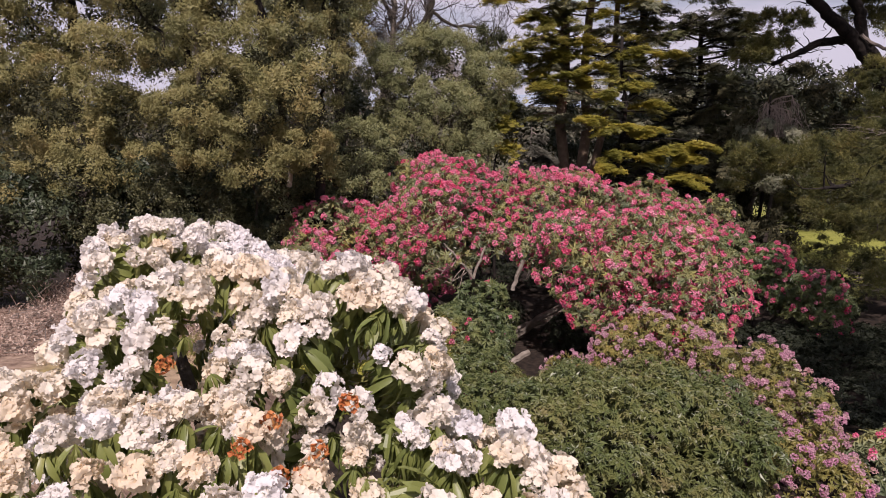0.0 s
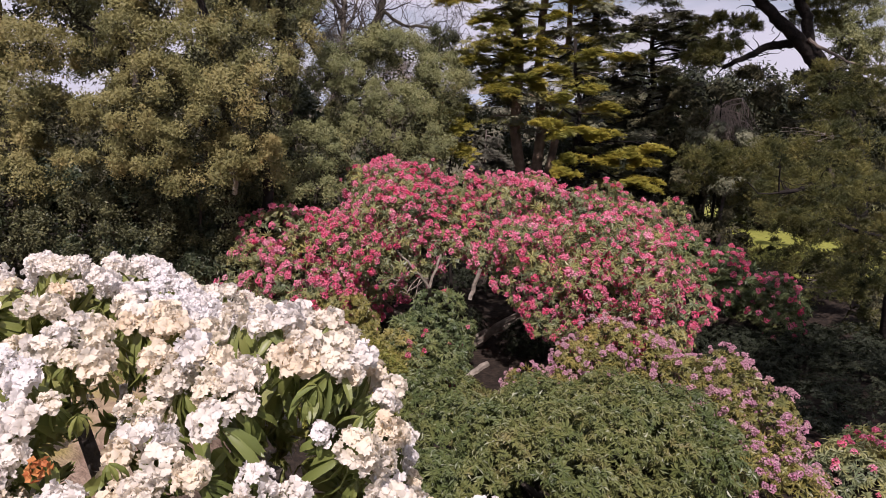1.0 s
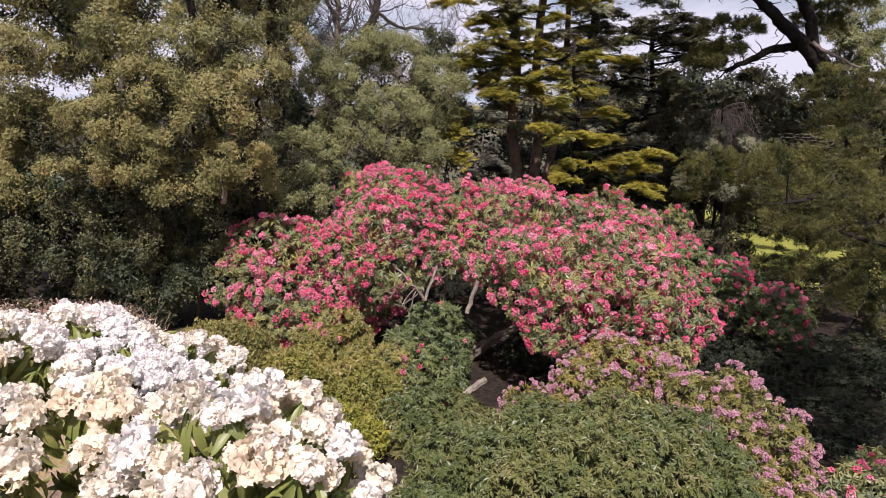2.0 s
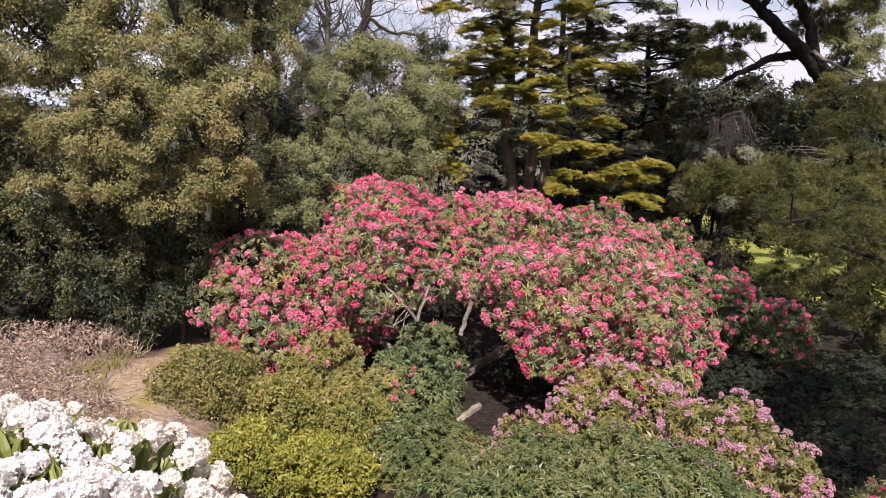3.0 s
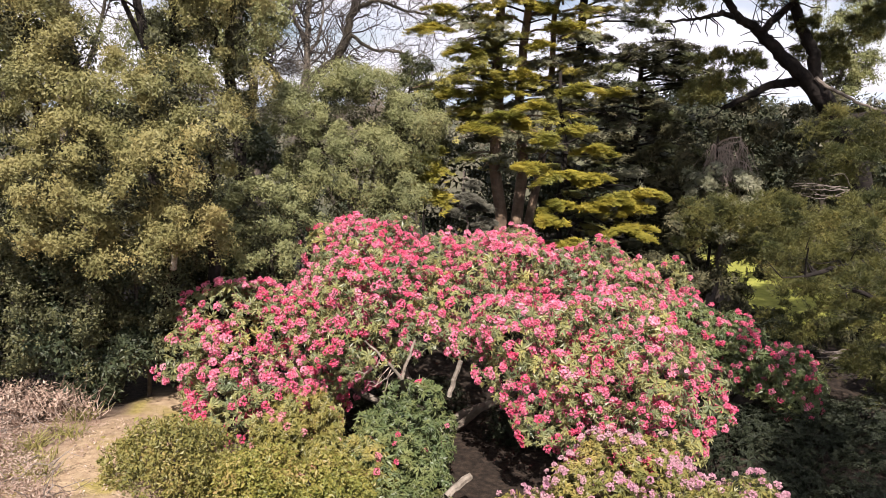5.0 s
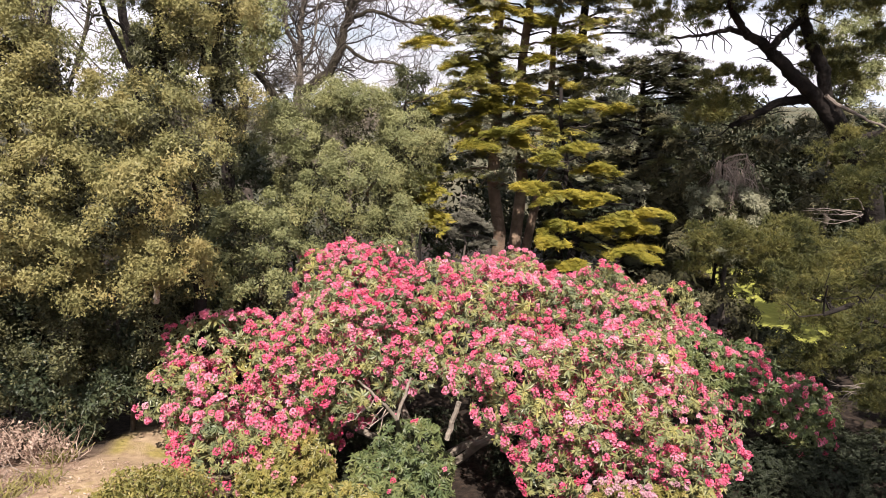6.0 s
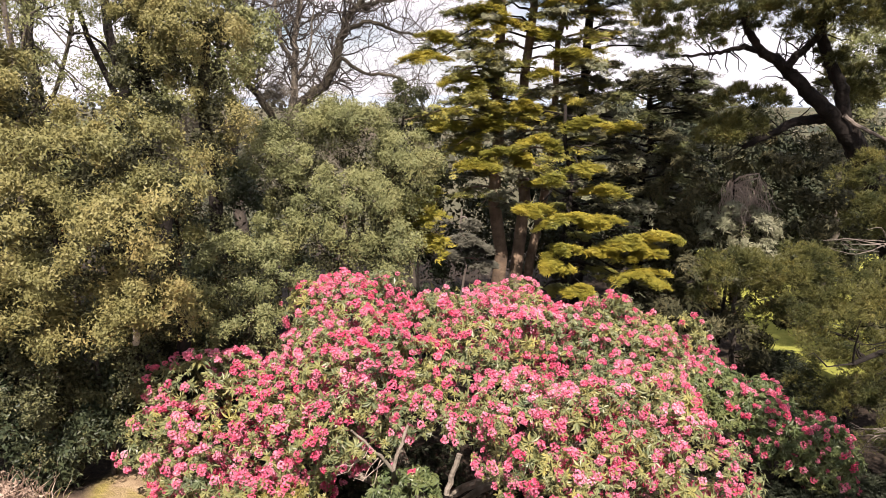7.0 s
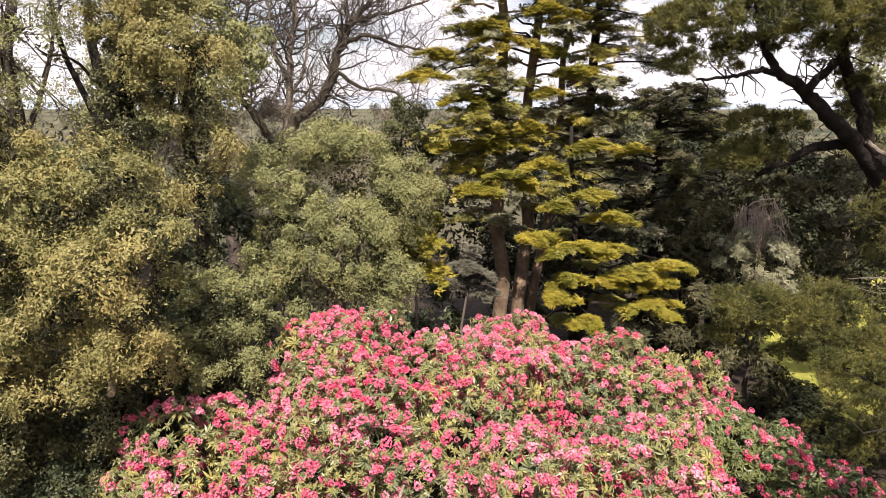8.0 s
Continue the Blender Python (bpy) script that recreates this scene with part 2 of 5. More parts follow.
def tube(points, radii, sides=7, rough=0.0):
    """A tapered limb along points."""
    p, r = np.asarray(points, float), np.asarray(radii, float)
    d = unit(np.gradient(p, axis=0))
    ref = np.array([0.31, 0.9, 0.3])
    u = unit(np.cross(d, ref))
    w = np.cross(d, u)
    a = np.arange(sides) * 2 * np.pi / sides
    ring = np.cos(a)[None, :, None] * u[:, None] + np.sin(a)[None, :, None] * w[:, None]
    rr = r[:, None] * (1 + rough * rng.uniform(-1, 1, (len(p), sides)))
    v = (p[:, None] + ring * rr[..., None]).reshape(-1, 3)
    f = []
    for i in range(len(p) - 1):
        for j in range(sides):
            q, k = i * sides + j, i * sides + (j + 1) % sides
            f += [(q, k, k + sides), (q, k + sides, q + sides)]
    v = np.vstack([v, p[-1:]])
    e = (len(p) - 1) * sides
    f += [(e + j, e + (j + 1) % sides, len(v) - 1) for j in range(sides)]
    return v, np.array(f)


def bent(a, b, n=6, sag=0.0, jitter=0.04):
    """A slightly crooked line from a to b."""
    a, b = np.asarray(a, float), np.asarray(b, float)
    t = np.linspace(0, 1, n)[:, None]
    p = a + (b - a) * t
    k = np.linalg.norm(b - a) * jitter
    p[1:-1] += rng.normal(0, k, (n - 2, 3))
    p[:, 2] += sag * np.sin(np.pi * t[:, 0])
    return p


def spline(pts, n):
    """A smooth line through pts, n steps from one to the next."""
    q = np.array(pts, float)
    q = np.vstack([2 * q[0] - q[1], q, 2 * q[-1] - q[-2]])
    out = []
    for i in range(1, len(q) - 2):
        for t in np.arange(n) / n:
            a, b, c, d = q[i - 1], q[i], q[i + 1], q[i + 2]
            out.append(0.5 * (2 * b + (c - a) * t + (2 * a - 5 * b + 4 * c - d) * t * t + (3 * b - a - 3 * c + d) * t ** 3))
    return np.array(out + [q[-2]])


def limb(a, b, r0, r1, n=7, sag=0.0, jitter=0.04, sides=7):
    return tube(bent(a, b, n, sag, jitter), np.linspace(r0, r1, n), sides, 0.08)


# ---------------------------------------------------------------- leaf, flower and needle models
def blade(length, width, droop, fold, rows):
    """One leaf along +x with a folded midrib."""
    v, f = [], []
    for k, (t, w) in enumerate(rows):
        x, z = length * t * (1 - 0.35 * droop * t * t), -length * droop * t * t
        v += [(x, width * w, z + fold * width * w), (x, 0, z), (x, -width * w, z + fold * width * w)]
        if k:
            o = 3 * k - 3
            f += [(o, o + 1, o + 4), (o, o + 4, o + 3), (o + 1, o + 2, o + 5), (o + 1, o + 5, o + 4)]
    return np.array(v, float), np.array(f)


def placed(vf, m):
    m = np.array(m)
    return vf[0] @ m[:3, :3].T + m[:3, 3], vf[1]


def kite(length, width, droop, fold):
    """A small folded leaf along +x."""
    z = -length * droop
    x = length * (1 - 0.35 * droop)
    v = [(0, 0, 0), (0.5 * x, width, 0.25 * z + fold * width), (0.5 * x, -width, 0.25 * z + fold * width), (x, 0, z)]
    return np.array(v, float), np.array([(0, 3, 1), (0, 2, 3)])


def rosette(n, droop, wide, fine, tilt=(-10, 40)):
    rows = [(0.03, 0.2), (0.28, 0.8), (0.62, 1.0), (0.86, 0.6), (1.0, 0.05)]
    out = []
    for k in range(n):
        d = droop * rng.uniform(0.5, 1.4)
        size = rng.uniform(0.7, 1.1), wide * rng.uniform(0.8, 1.15), d, 0.35
        b = blade(*size, rows) if fine else kite(*size)
        up = rng.uniform(*tilt)
        out.append(placed(b, pose(0, 0, rng.uniform(-0.12, 0.05), 0, 0, k * 360 / n + rng.uniform(-20, 20)) @ pose(0, 0, 0, rng.uniform(-25, 25), -up, 0)))
    return joined(out)


def floret(petals, fine):
    """One open funnel-shaped flower that faces +z, with broad overlapping petals."""
    v, f = [(0, 0, -0.45)], []
    for k in range(petals):
        a, h = 2 * np.pi * k / petals, np.pi / petals
        lift = rng.uniform(-0.1, 0.14)
        o = len(v)

        def at(r, da, z):
            return (r * np.cos(a + da), r * np.sin(a + da), z)

        if fine:
            w = rng.normal(0, 0.13, 6)
            v += [at(0.45, -h * 1.1, 0.05 + w[0]), at(0.45, h * 1.1, 0.05 + w[1]), at(0.9, -h * 1.1, 0.34 + lift + w[2]), at(1.15, -h * 0.45, 0.1 - lift + w[3]), at(0.98, 0, 0.3 + w[0]), at(1.15, h * 0.45, 0.12 - lift + w[4]), at(0.9, h * 1.05, 0.28 + lift + w[5])]
            f += [(0, o, o + 1), (o, o + 2, o + 3), (o, o + 3, o + 4), (o, o + 4, o + 1), (o + 1, o + 4, o + 5), (o + 1, o + 5, o + 6)]
        else:
            v += [at(1.0, -h * 1.05, 0.15 + lift), at(1.0, h * 1.05, 0.08 - lift)]
            f += [(0, o, o + 1)]
    return np.array(v, float), np.array(f)


def truss(count, fine, dome, loose, petals=5):
    """A domed head of florets, one metre across before it is scaled; its stalk is at the origin."""
    out = []
    g = np.pi * (3 - 5 ** 0.5)
    squash = rng.uniform(0.75, 1.1)
    for k in range(count):
        t = (k + 0.5) / count
        z = 1 - t * dome
        r = math.sqrt(max(0.0, 1 - z * z))
        d = Vector((r * math.cos(g * k), r * math.sin(g * k), z)) + Vector(rng.normal(0, 0.2, 3))
        d.normalize()
        tip = (d + Vector(rng.normal(0, loose, 3))).normalized()
        q = tip.to_track_quat("Z", "Y").to_matrix().to_4x4()
        s = rng.uniform(0.125, 0.185) if fine else rng.uniform(0.11, 0.17)
        at = d * rng.uniform(0.36 - 0.3 * loose, 0.42)
        at.z *= squash
        out.append(placed(floret(petals, fine), Matrix.Translation(at + Vector((0, 0, 0.06))) @ q @ pose(0, 0, 0, 0, 0, rng.uniform(0, 72)) @ Matrix.Diagonal((s, s * rng.uniform(0.8, 1.1), s, 1))))
    return joined(out)


def leaf_spray(n, leaf, wide, flat=1.0, radius=1.0):
    """A twig end: n small leaves about the origin."""
    out = []
    for _ in range(n):
        c = rng.normal(0, 0.45, 3) * radius * np.array([1, 1, flat])
        b = (np.array([(-0.5, 0, 0), (0, wide, 0.12), (0.5, 0, -0.05), (0, -wide, 0.12)]) * leaf, np.array([(0, 1, 2), (0, 2, 3)]))
        m = Matrix.Translation(c) @ pose(0, 0, 0, rng.normal(0, 35) * max(flat, 0.35), rng.normal(0, 35) * max(flat, 0.35), rng.uniform(0, 360))
        out.append(placed(b, m))
    return joined(out)


def fan_spray(n):
    """A flat conifer spray that fans out along +x, lying in the plane across z."""
    out = []
    for k in range(n):
        a = rng.uniform(-75, 75)
        L = rng.uniform(0.5, 1.0) * (1 - abs(a) / 190)
        b = (np.array([(0, 0.09, 0), (0, -0.09, 0), (L, 0, rng.uniform(-0.1, 0.06))]), np.array([(0, 1, 2)]))
        out.append(placed(b, pose(rng.uniform(-0.5, 0.5), rng.uniform(-0.5, 0.5), rng.uniform(-0.12, 0.12), rng.uniform(-20, 20), rng.uniform(-18, 12), a)))
    return joined(out)


def tuft(n):
    """A brush of needles that opens along +z."""
    out = []
    for k in range(n):
        b = (np.array([(0, 0.06, 0), (0, -0.06, 0), (1.0, 0, 0)]) * rng.uniform(0.7, 1.1), np.array([(0, 1, 2)]))
        out.append(placed(b, pose(0, 0, rng.uniform(-0.3, 0.2), 0, 0, rng.uniform(0, 360)) @ pose(0, 0, 0, rng.uniform(-90, 90), -rng.uniform(5, 80), 0)))
    return joined(out)


COLLAR = [rosette(11, 0.55, 0.095, True, (-78, -30)) for _ in range(6)]
ROSETTE_FINE = [rosette(10, 0.6, 0.10, True, (-75, -5)) for _ in range(5)]
ROSETTE = [rosette(11, 0.3, 0.125, False, (-35, 35)) for _ in range(5)]
ROSETTE_SMALL = [rosette(9, 0.2, 0.14, False) for _ in range(4)]
TRUSS_FINE = [truss(int(rng.integers(20, 27)), True, 1.25, 0.45, 5) for _ in range(10)]
TRUSS = [truss(int(rng.integers(20, 27)), False, 1.45, 0.4, 4) for _ in range(8)]


def tri_spray(n, leaf):
    """A twig end of small pointed leaves, a triangle each."""
    out = []
    for _ in range(n):
        c = rng.normal(0, 0.5, 3) * np.array([1, 1, 0.6])
        b = (np.array([(-0.5, 0.25, 0), (-0.45, -0.25, 0), (0.6, 0, 0.05)]) * leaf * rng.uniform(0.7, 1.25), np.array([(0, 1, 2)]))
        out.append(placed(b, Matrix.Translation(c) @ pose(0, 0, 0, rng.normal(0, 27), rng.normal(0, 27), rng.uniform(0, 360))))
    return joined(out)


FAR_SPRAY = [tri_spray(12, 0.42) for _ in range(6)]
OAK_SPRAY = [tri_spray(10, 0.48) for _ in range(6)]
LEAF_SPRAY = [leaf_spray(8, 0.55, 0.26) for _ in range(6)]
FAN = [fan_spray(17) for _ in range(5)]
TWIGGY = [joined([placed((np.array([(0, 0.02, 0), (0, -0.02, 0), (rng.uniform(0.7, 1.3), 0, 0)]), np.array([(0, 1, 2)])), pose(rng.normal(0, 0.4), rng.normal(0, 0.4), rng.normal(0, 0.4), rng.uniform(0, 360), -rng.uniform(0, 85), rng.uniform(0, 360))) for _ in range(14)]) for _ in range(4)]
TUFT = [tuft(12) for _ in range(4)]


# ---------------------------------------------------------------- crowns
def shell(lobes, count, bump=0.10, low=-0.4, depth=(0.93, 1.03), freq=1.6, which=False):
    """Points and outward directions on the joint outside of some ellipsoids (centre x y z, radii x y z)."""
    L = np.array(lobes, float)
    a, b, c = L[:, 3], L[:, 4], L[:, 5]
    w = a * b + b * c + a * c
    k = rng.choice(len(L), count, p=w / w.sum())
    u = unit(rng.normal(size=(count, 3)))
    n = unit(u / L[k, 3:])
    p = L[k, :3] + L[k, 3:] * u * rng.uniform(*depth, count)[:, None]
    p += n * (bump * L[k, 3:].min(axis=1) * (wobble(p, freq * 1.3, 1.0) + 0.6 * wobble(p, freq * 3.4, 2.0)))[:, None]
    ok = n[:, 2] > low + rng.normal(0, 0.12, count)
    for j in range(len(L)):
        inside = (((p - L[j, :3]) / L[j, 3:]) ** 2).sum(axis=1) < 0.66
        ok &= ~(inside & (k != j))
    return (p[ok], n[ok], k[ok]) if which else (p[ok], n[ok])


def clumps(lobes, density, radius, per, low=-0.5, squash=0.8, bump=0.2):
    """Points for leaf sprays on clumps that stand out from a crown's shell."""
    L = np.array(lobes, float)
    area = 4.2 * (L[:, 3] * L[:, 4] + L[:, 4] * L[:, 5] + L[:, 3] * L[:, 5]).sum()
    c, cn, lobe = shell(lobes, int(area * density), bump, low, (0.70, 1.12), which=True)
    i = np.repeat(np.arange(len(c)), per)
    r = (radius * rng.uniform(0.3, 1.7, len(c)))[i]
    u = unit(0.8 * rng.normal(size=(len(i), 3)) + 0.8 * cn[i] + np.array([0, 0, 0.5]))
    p = c[i] + u * (r * rng.uniform(0.5, 1.25, len(i)))[:, None] * np.array([1, 1, squash])
    n = unit(u + rng.normal(0, 0.3, u.shape))
    # deep points, marked by ext 1.3; broadleaf crowns colour them as painted shade
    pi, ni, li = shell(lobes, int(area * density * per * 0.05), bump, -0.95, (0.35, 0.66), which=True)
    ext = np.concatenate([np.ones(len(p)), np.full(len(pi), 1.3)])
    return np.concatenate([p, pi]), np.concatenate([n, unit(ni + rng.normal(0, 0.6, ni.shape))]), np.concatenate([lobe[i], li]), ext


def foot(x, y, dz=0.0):
    return Vector((x, y, float(ground_z(x, y)) + dz))


def lumpy(lobes, radius, gap, low=-0.7):
    """Smaller rounded lobes set over the outside of some large ones."""
    p, n = shell(lobes, 4000, 0.0, low, (0.66, 0.82))
    keep = []
    for i in range(len(p)):
        if all(np.linalg.norm(p[i] - p[j]) > gap for j in keep):
            keep.append(i)
    r = radius * rng.uniform(0.75, 1.25, len(keep))
    return [(*p[i], r[k], r[k], r[k] * 0.85) for k, i in enumerate(keep)]


# ---------------------------------------------------------------- ground and distance
def axis_steps(near_a, near_b, step, reach):
    mid = np.arange(near_a, near_b + 1e-6, step)
    grow = np.cumsum(step * 1.22 ** np.arange(1, 60))
    grow = grow[grow < reach]
    return np.concatenate([near_a - grow[::-1], mid, near_b + grow])


gx, gy = axis_steps(-13, 20, 0.4, 2500), axis_steps(-4, 34, 0.4, 2500)
X, Y = np.meshgrid(gx, gy)
V = np.stack([X, Y, ground_z(X, Y) + 0.02 * wobble(np.stack([X, Y, X * 0], -1), 3.0)], -1).reshape(-1, 3)
q = (np.arange(len(gy) - 1)[:, None] * len(gx) + np.arange(len(gx) - 1)[None]).ravel()
F = np.concatenate([np.stack([q, q + 1, q + 1 + len(gx)], 1), np.stack([q, q + 1 + len(gx), q + len(gx)], 1)])


def ground_material():
    m = bpy.data.materials.new("garden_ground")
    m.use_nodes = True
    n, l = m.node_tree.nodes, m.node_tree.links
    bs = n["Principled BSDF"]
    bs.inputs["Roughness"].default_value = 0.9
    bs.inputs["Specular IOR Level"].default_value = 0.2
    geo = n.new("ShaderNodeNewGeometry")
    sep = n.new("ShaderNodeSeparateXYZ")
    l.new(geo.outputs["Position"], sep.inputs[0])

    def noise_tex(scale, detail=6.0):
        t = n.new("ShaderNodeTexNoise")
        t.inputs["Scale"].default_value, t.inputs["Detail"].default_value = scale, detail
        l.new(geo.outputs["Position"], t.inputs["Vector"])
        return t.outputs["Fac"]

    def ramp(src, cols, lo=0.3, hi=0.7):
        r = n.new("ShaderNodeValToRGB")
        el = r.color_ramp.elements
        while len(el) < len(cols):
            el.new(0.5)
        for k, c in enumerate(cols):
            el[k].position, el[k].color = lo + (hi - lo) * k / (len(cols) - 1), (*c, 1)
        l.new(src, r.inputs["Fac"])
        return r.outputs["Color"]

    def maths(op, a, b):
        t = n.new("ShaderNodeMath")
        t.operation = op
        for s, v in zip(t.inputs, (a, b)):
            if isinstance(v, (int, float)):
                s.default_value = v
            else:
                l.new(v, s)
        return t.outputs[0]

    def step(src, lo, hi):
        t = n.new("ShaderNodeMapRange")
        t.inputs[1].default_value, t.inputs[2].default_value = lo, hi
        l.new(src, t.inputs[0])
        return t.outputs[0]

    def mix(fac, a, b):
        t = n.new("ShaderNodeMix")
        t.data_type = "RGBA"
        l.new(fac, t.inputs[0])
        l.new(a, t.inputs[6])
        l.new(b, t.inputs[7])
        return t.outputs[2]

    wavy = maths("MULTIPLY", maths("SUBTRACT", noise_tex(0.5), 0.5), 3.0)
    # litter is coloured near black: the shade beneath the shrubs is painted in
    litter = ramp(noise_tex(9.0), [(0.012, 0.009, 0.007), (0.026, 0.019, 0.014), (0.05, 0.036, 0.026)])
    sand = ramp(noise_tex(6.0), [(0.25, 0.175, 0.11), (0.34, 0.25, 0.155), (0.42, 0.315, 0.20)])
    lawn = ramp(noise_tex(4.0), [(0.17, 0.185, 0.035), (0.22, 0.23, 0.045), (0.27, 0.27, 0.06)])
    field = ramp(noise_tex(0.012, 3.0), [(0.03, 0.038, 0.022), (0.055, 0.06, 0.032), (0.11, 0.10, 0.06), (0.045, 0.05, 0.028)])
    # a sandy path that bends round the west side of the shrubs
    cx = maths("ADD", maths("MULTIPLY", maths("SUBTRACT", sep.outputs["Y"], 13.0), 0.06), -4.15)
    off = maths("ABSOLUTE", maths("SUBTRACT", maths("ADD", sep.outputs["X"], maths("MULTIPLY", wavy, 0.35)), cx), 0.0)
    onpath = maths("MULTIPLY", step(off, 1.15, 0.8), step(sep.outputs["Y"], 18.0, 17.0))
    dirt = ramp(noise_tex(7.0), [(0.15, 0.098, 0.07), (0.27, 0.19, 0.135), (0.38, 0.285, 0.205)])
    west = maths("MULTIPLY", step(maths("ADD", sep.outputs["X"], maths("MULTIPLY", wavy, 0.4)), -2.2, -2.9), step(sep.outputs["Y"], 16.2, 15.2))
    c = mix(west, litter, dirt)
    turf = ramp(noise_tex(9.0), [(0.20, 0.165, 0.055), (0.29, 0.235, 0.075), (0.36, 0.29, 0.11)])
    c = mix(onpath, c, mix(step(noise_tex(0.9, 3.0), 0.5, 0.62), sand, turf))
    edge = maths("SUBTRACT", maths("SUBTRACT", sep.outputs["X"], 13.0), maths("MULTIPLY", maths("SUBTRACT", sep.outputs["Y"], 22.5), 0.26))
    onlawn = maths("MULTIPLY", step(maths("ADD", edge, maths("MULTIPLY", wavy, 0.3)), 0.0, 0.3), step(maths("ADD", sep.outputs["Y"], maths("MULTIPLY", wavy, 0.4)), 20.4, 21.0))
    c = mix(onlawn, c, lawn)
    onfar = step(sep.outputs["Y"], 42.0, 60.0)
    c = mix(onfar, c, field)
    l.new(c, bs.inputs["Base Color"])
    bp = n.new("ShaderNodeBump")
    bp.inputs["Strength"].default_value, bp.inputs["Distance"].default_value = 0.7, 0.04
    l.new(noise_tex(28.0), bp.inputs["Height"])
    l.new(bp.outputs["Normal"], bs.inputs["Normal"])
    return m


tagged(new("ground", tri_mesh("ground", V, F, ground_material(), True)), "garden bank of shade-darkened leaf litter, sandy path and sunny lawn", "ground", kind="structure")


# far wooded hills along the horizon
def hill_ring():
    a = np.linspace(radians(20), radians(160), 160)
    v = []
    for r, zf in ((1500, -30), (1700, 1.0), (2100, 1.35)):
        z = np.full(len(a), -30.0) if zf < 0 else zf * (19 + 4 * np.sin(a * 9) + 4 * np.sin(a * 23 + 1) + 2 * np.sin(a * 61))
        v.append(np.stack([r * np.cos(a), r * np.sin(a), z], 1))
    v = np.concatenate(v)
    k = np.arange(len(a) - 1)
    f = np.concatenate([np.concatenate([np.stack([k + o, k + 1 + o, k + 1 + o + len(a)], 1), np.stack([k + o, k + 1 + o + len(a), k + o + len(a)], 1)]) for o in (0, len(a))])
    return v, f


tagged(new("backdrop_hills", tri_mesh("backdrop_hills", *hill_ring(), material("blue_hills", [(0.20, 0.25, 0.32), (0.25, 0.30, 0.36), (0.30, 0.34, 0.38)], 1.0, 0.004, spread=0.0), True)),
       "low blue wooded hills along the horizon", "hills", kind="structure")


def woodland():
    out = []
    for _ in range(300):
        d, a = 60 + 330 * rng.uniform(0, 1) ** 1.6, radians(rng.uniform(38, 142))
        x, y = d * math.cos(a), d * math.sin(a)
        h = rng.uniform(5, 9) + 0.012 * d
        out.append((x, y, float(ground_z(x, y)) + h * 0.55, h * 0.42, h * 0.42, h * 0.5))
    p, n, _, ext = clumps(out, 0.016, 1.4, 10, -0.2)
    return scatter(FAR_SPRAY, p, n, rng.uniform(1.2, 2.0, len(p)))


wood = tagged(new("far_woodland", tri_mesh("far_woodland", *woodland(), M["woodland"])), "far brown and grey-green woodland in spring", "woodland", kind="stuff")


# ---------------------------------------------------------------- rhododendrons
def pieces(name, models, p, d, size, which, mat, parent, smooth=False):
    """Single parts that share a few meshes."""
    if not len(which):
        return
    meshes = [tri_mesh(name, v, f, mat, smooth) for v, f in models]
    rot = turned(d[which], rng.uniform(0, 6.28, len(which)))
    for j, i in enumerate(which):
        r = rot[j] * size[i]
        o = under(new(name, meshes[j % len(meshes)]), parent)
        o.matrix_basis = Matrix([[*r[0], p[i][0]], [*r[1], p[i][1]], [*r[2], p[i][2]], [0, 0, 0, 1]])


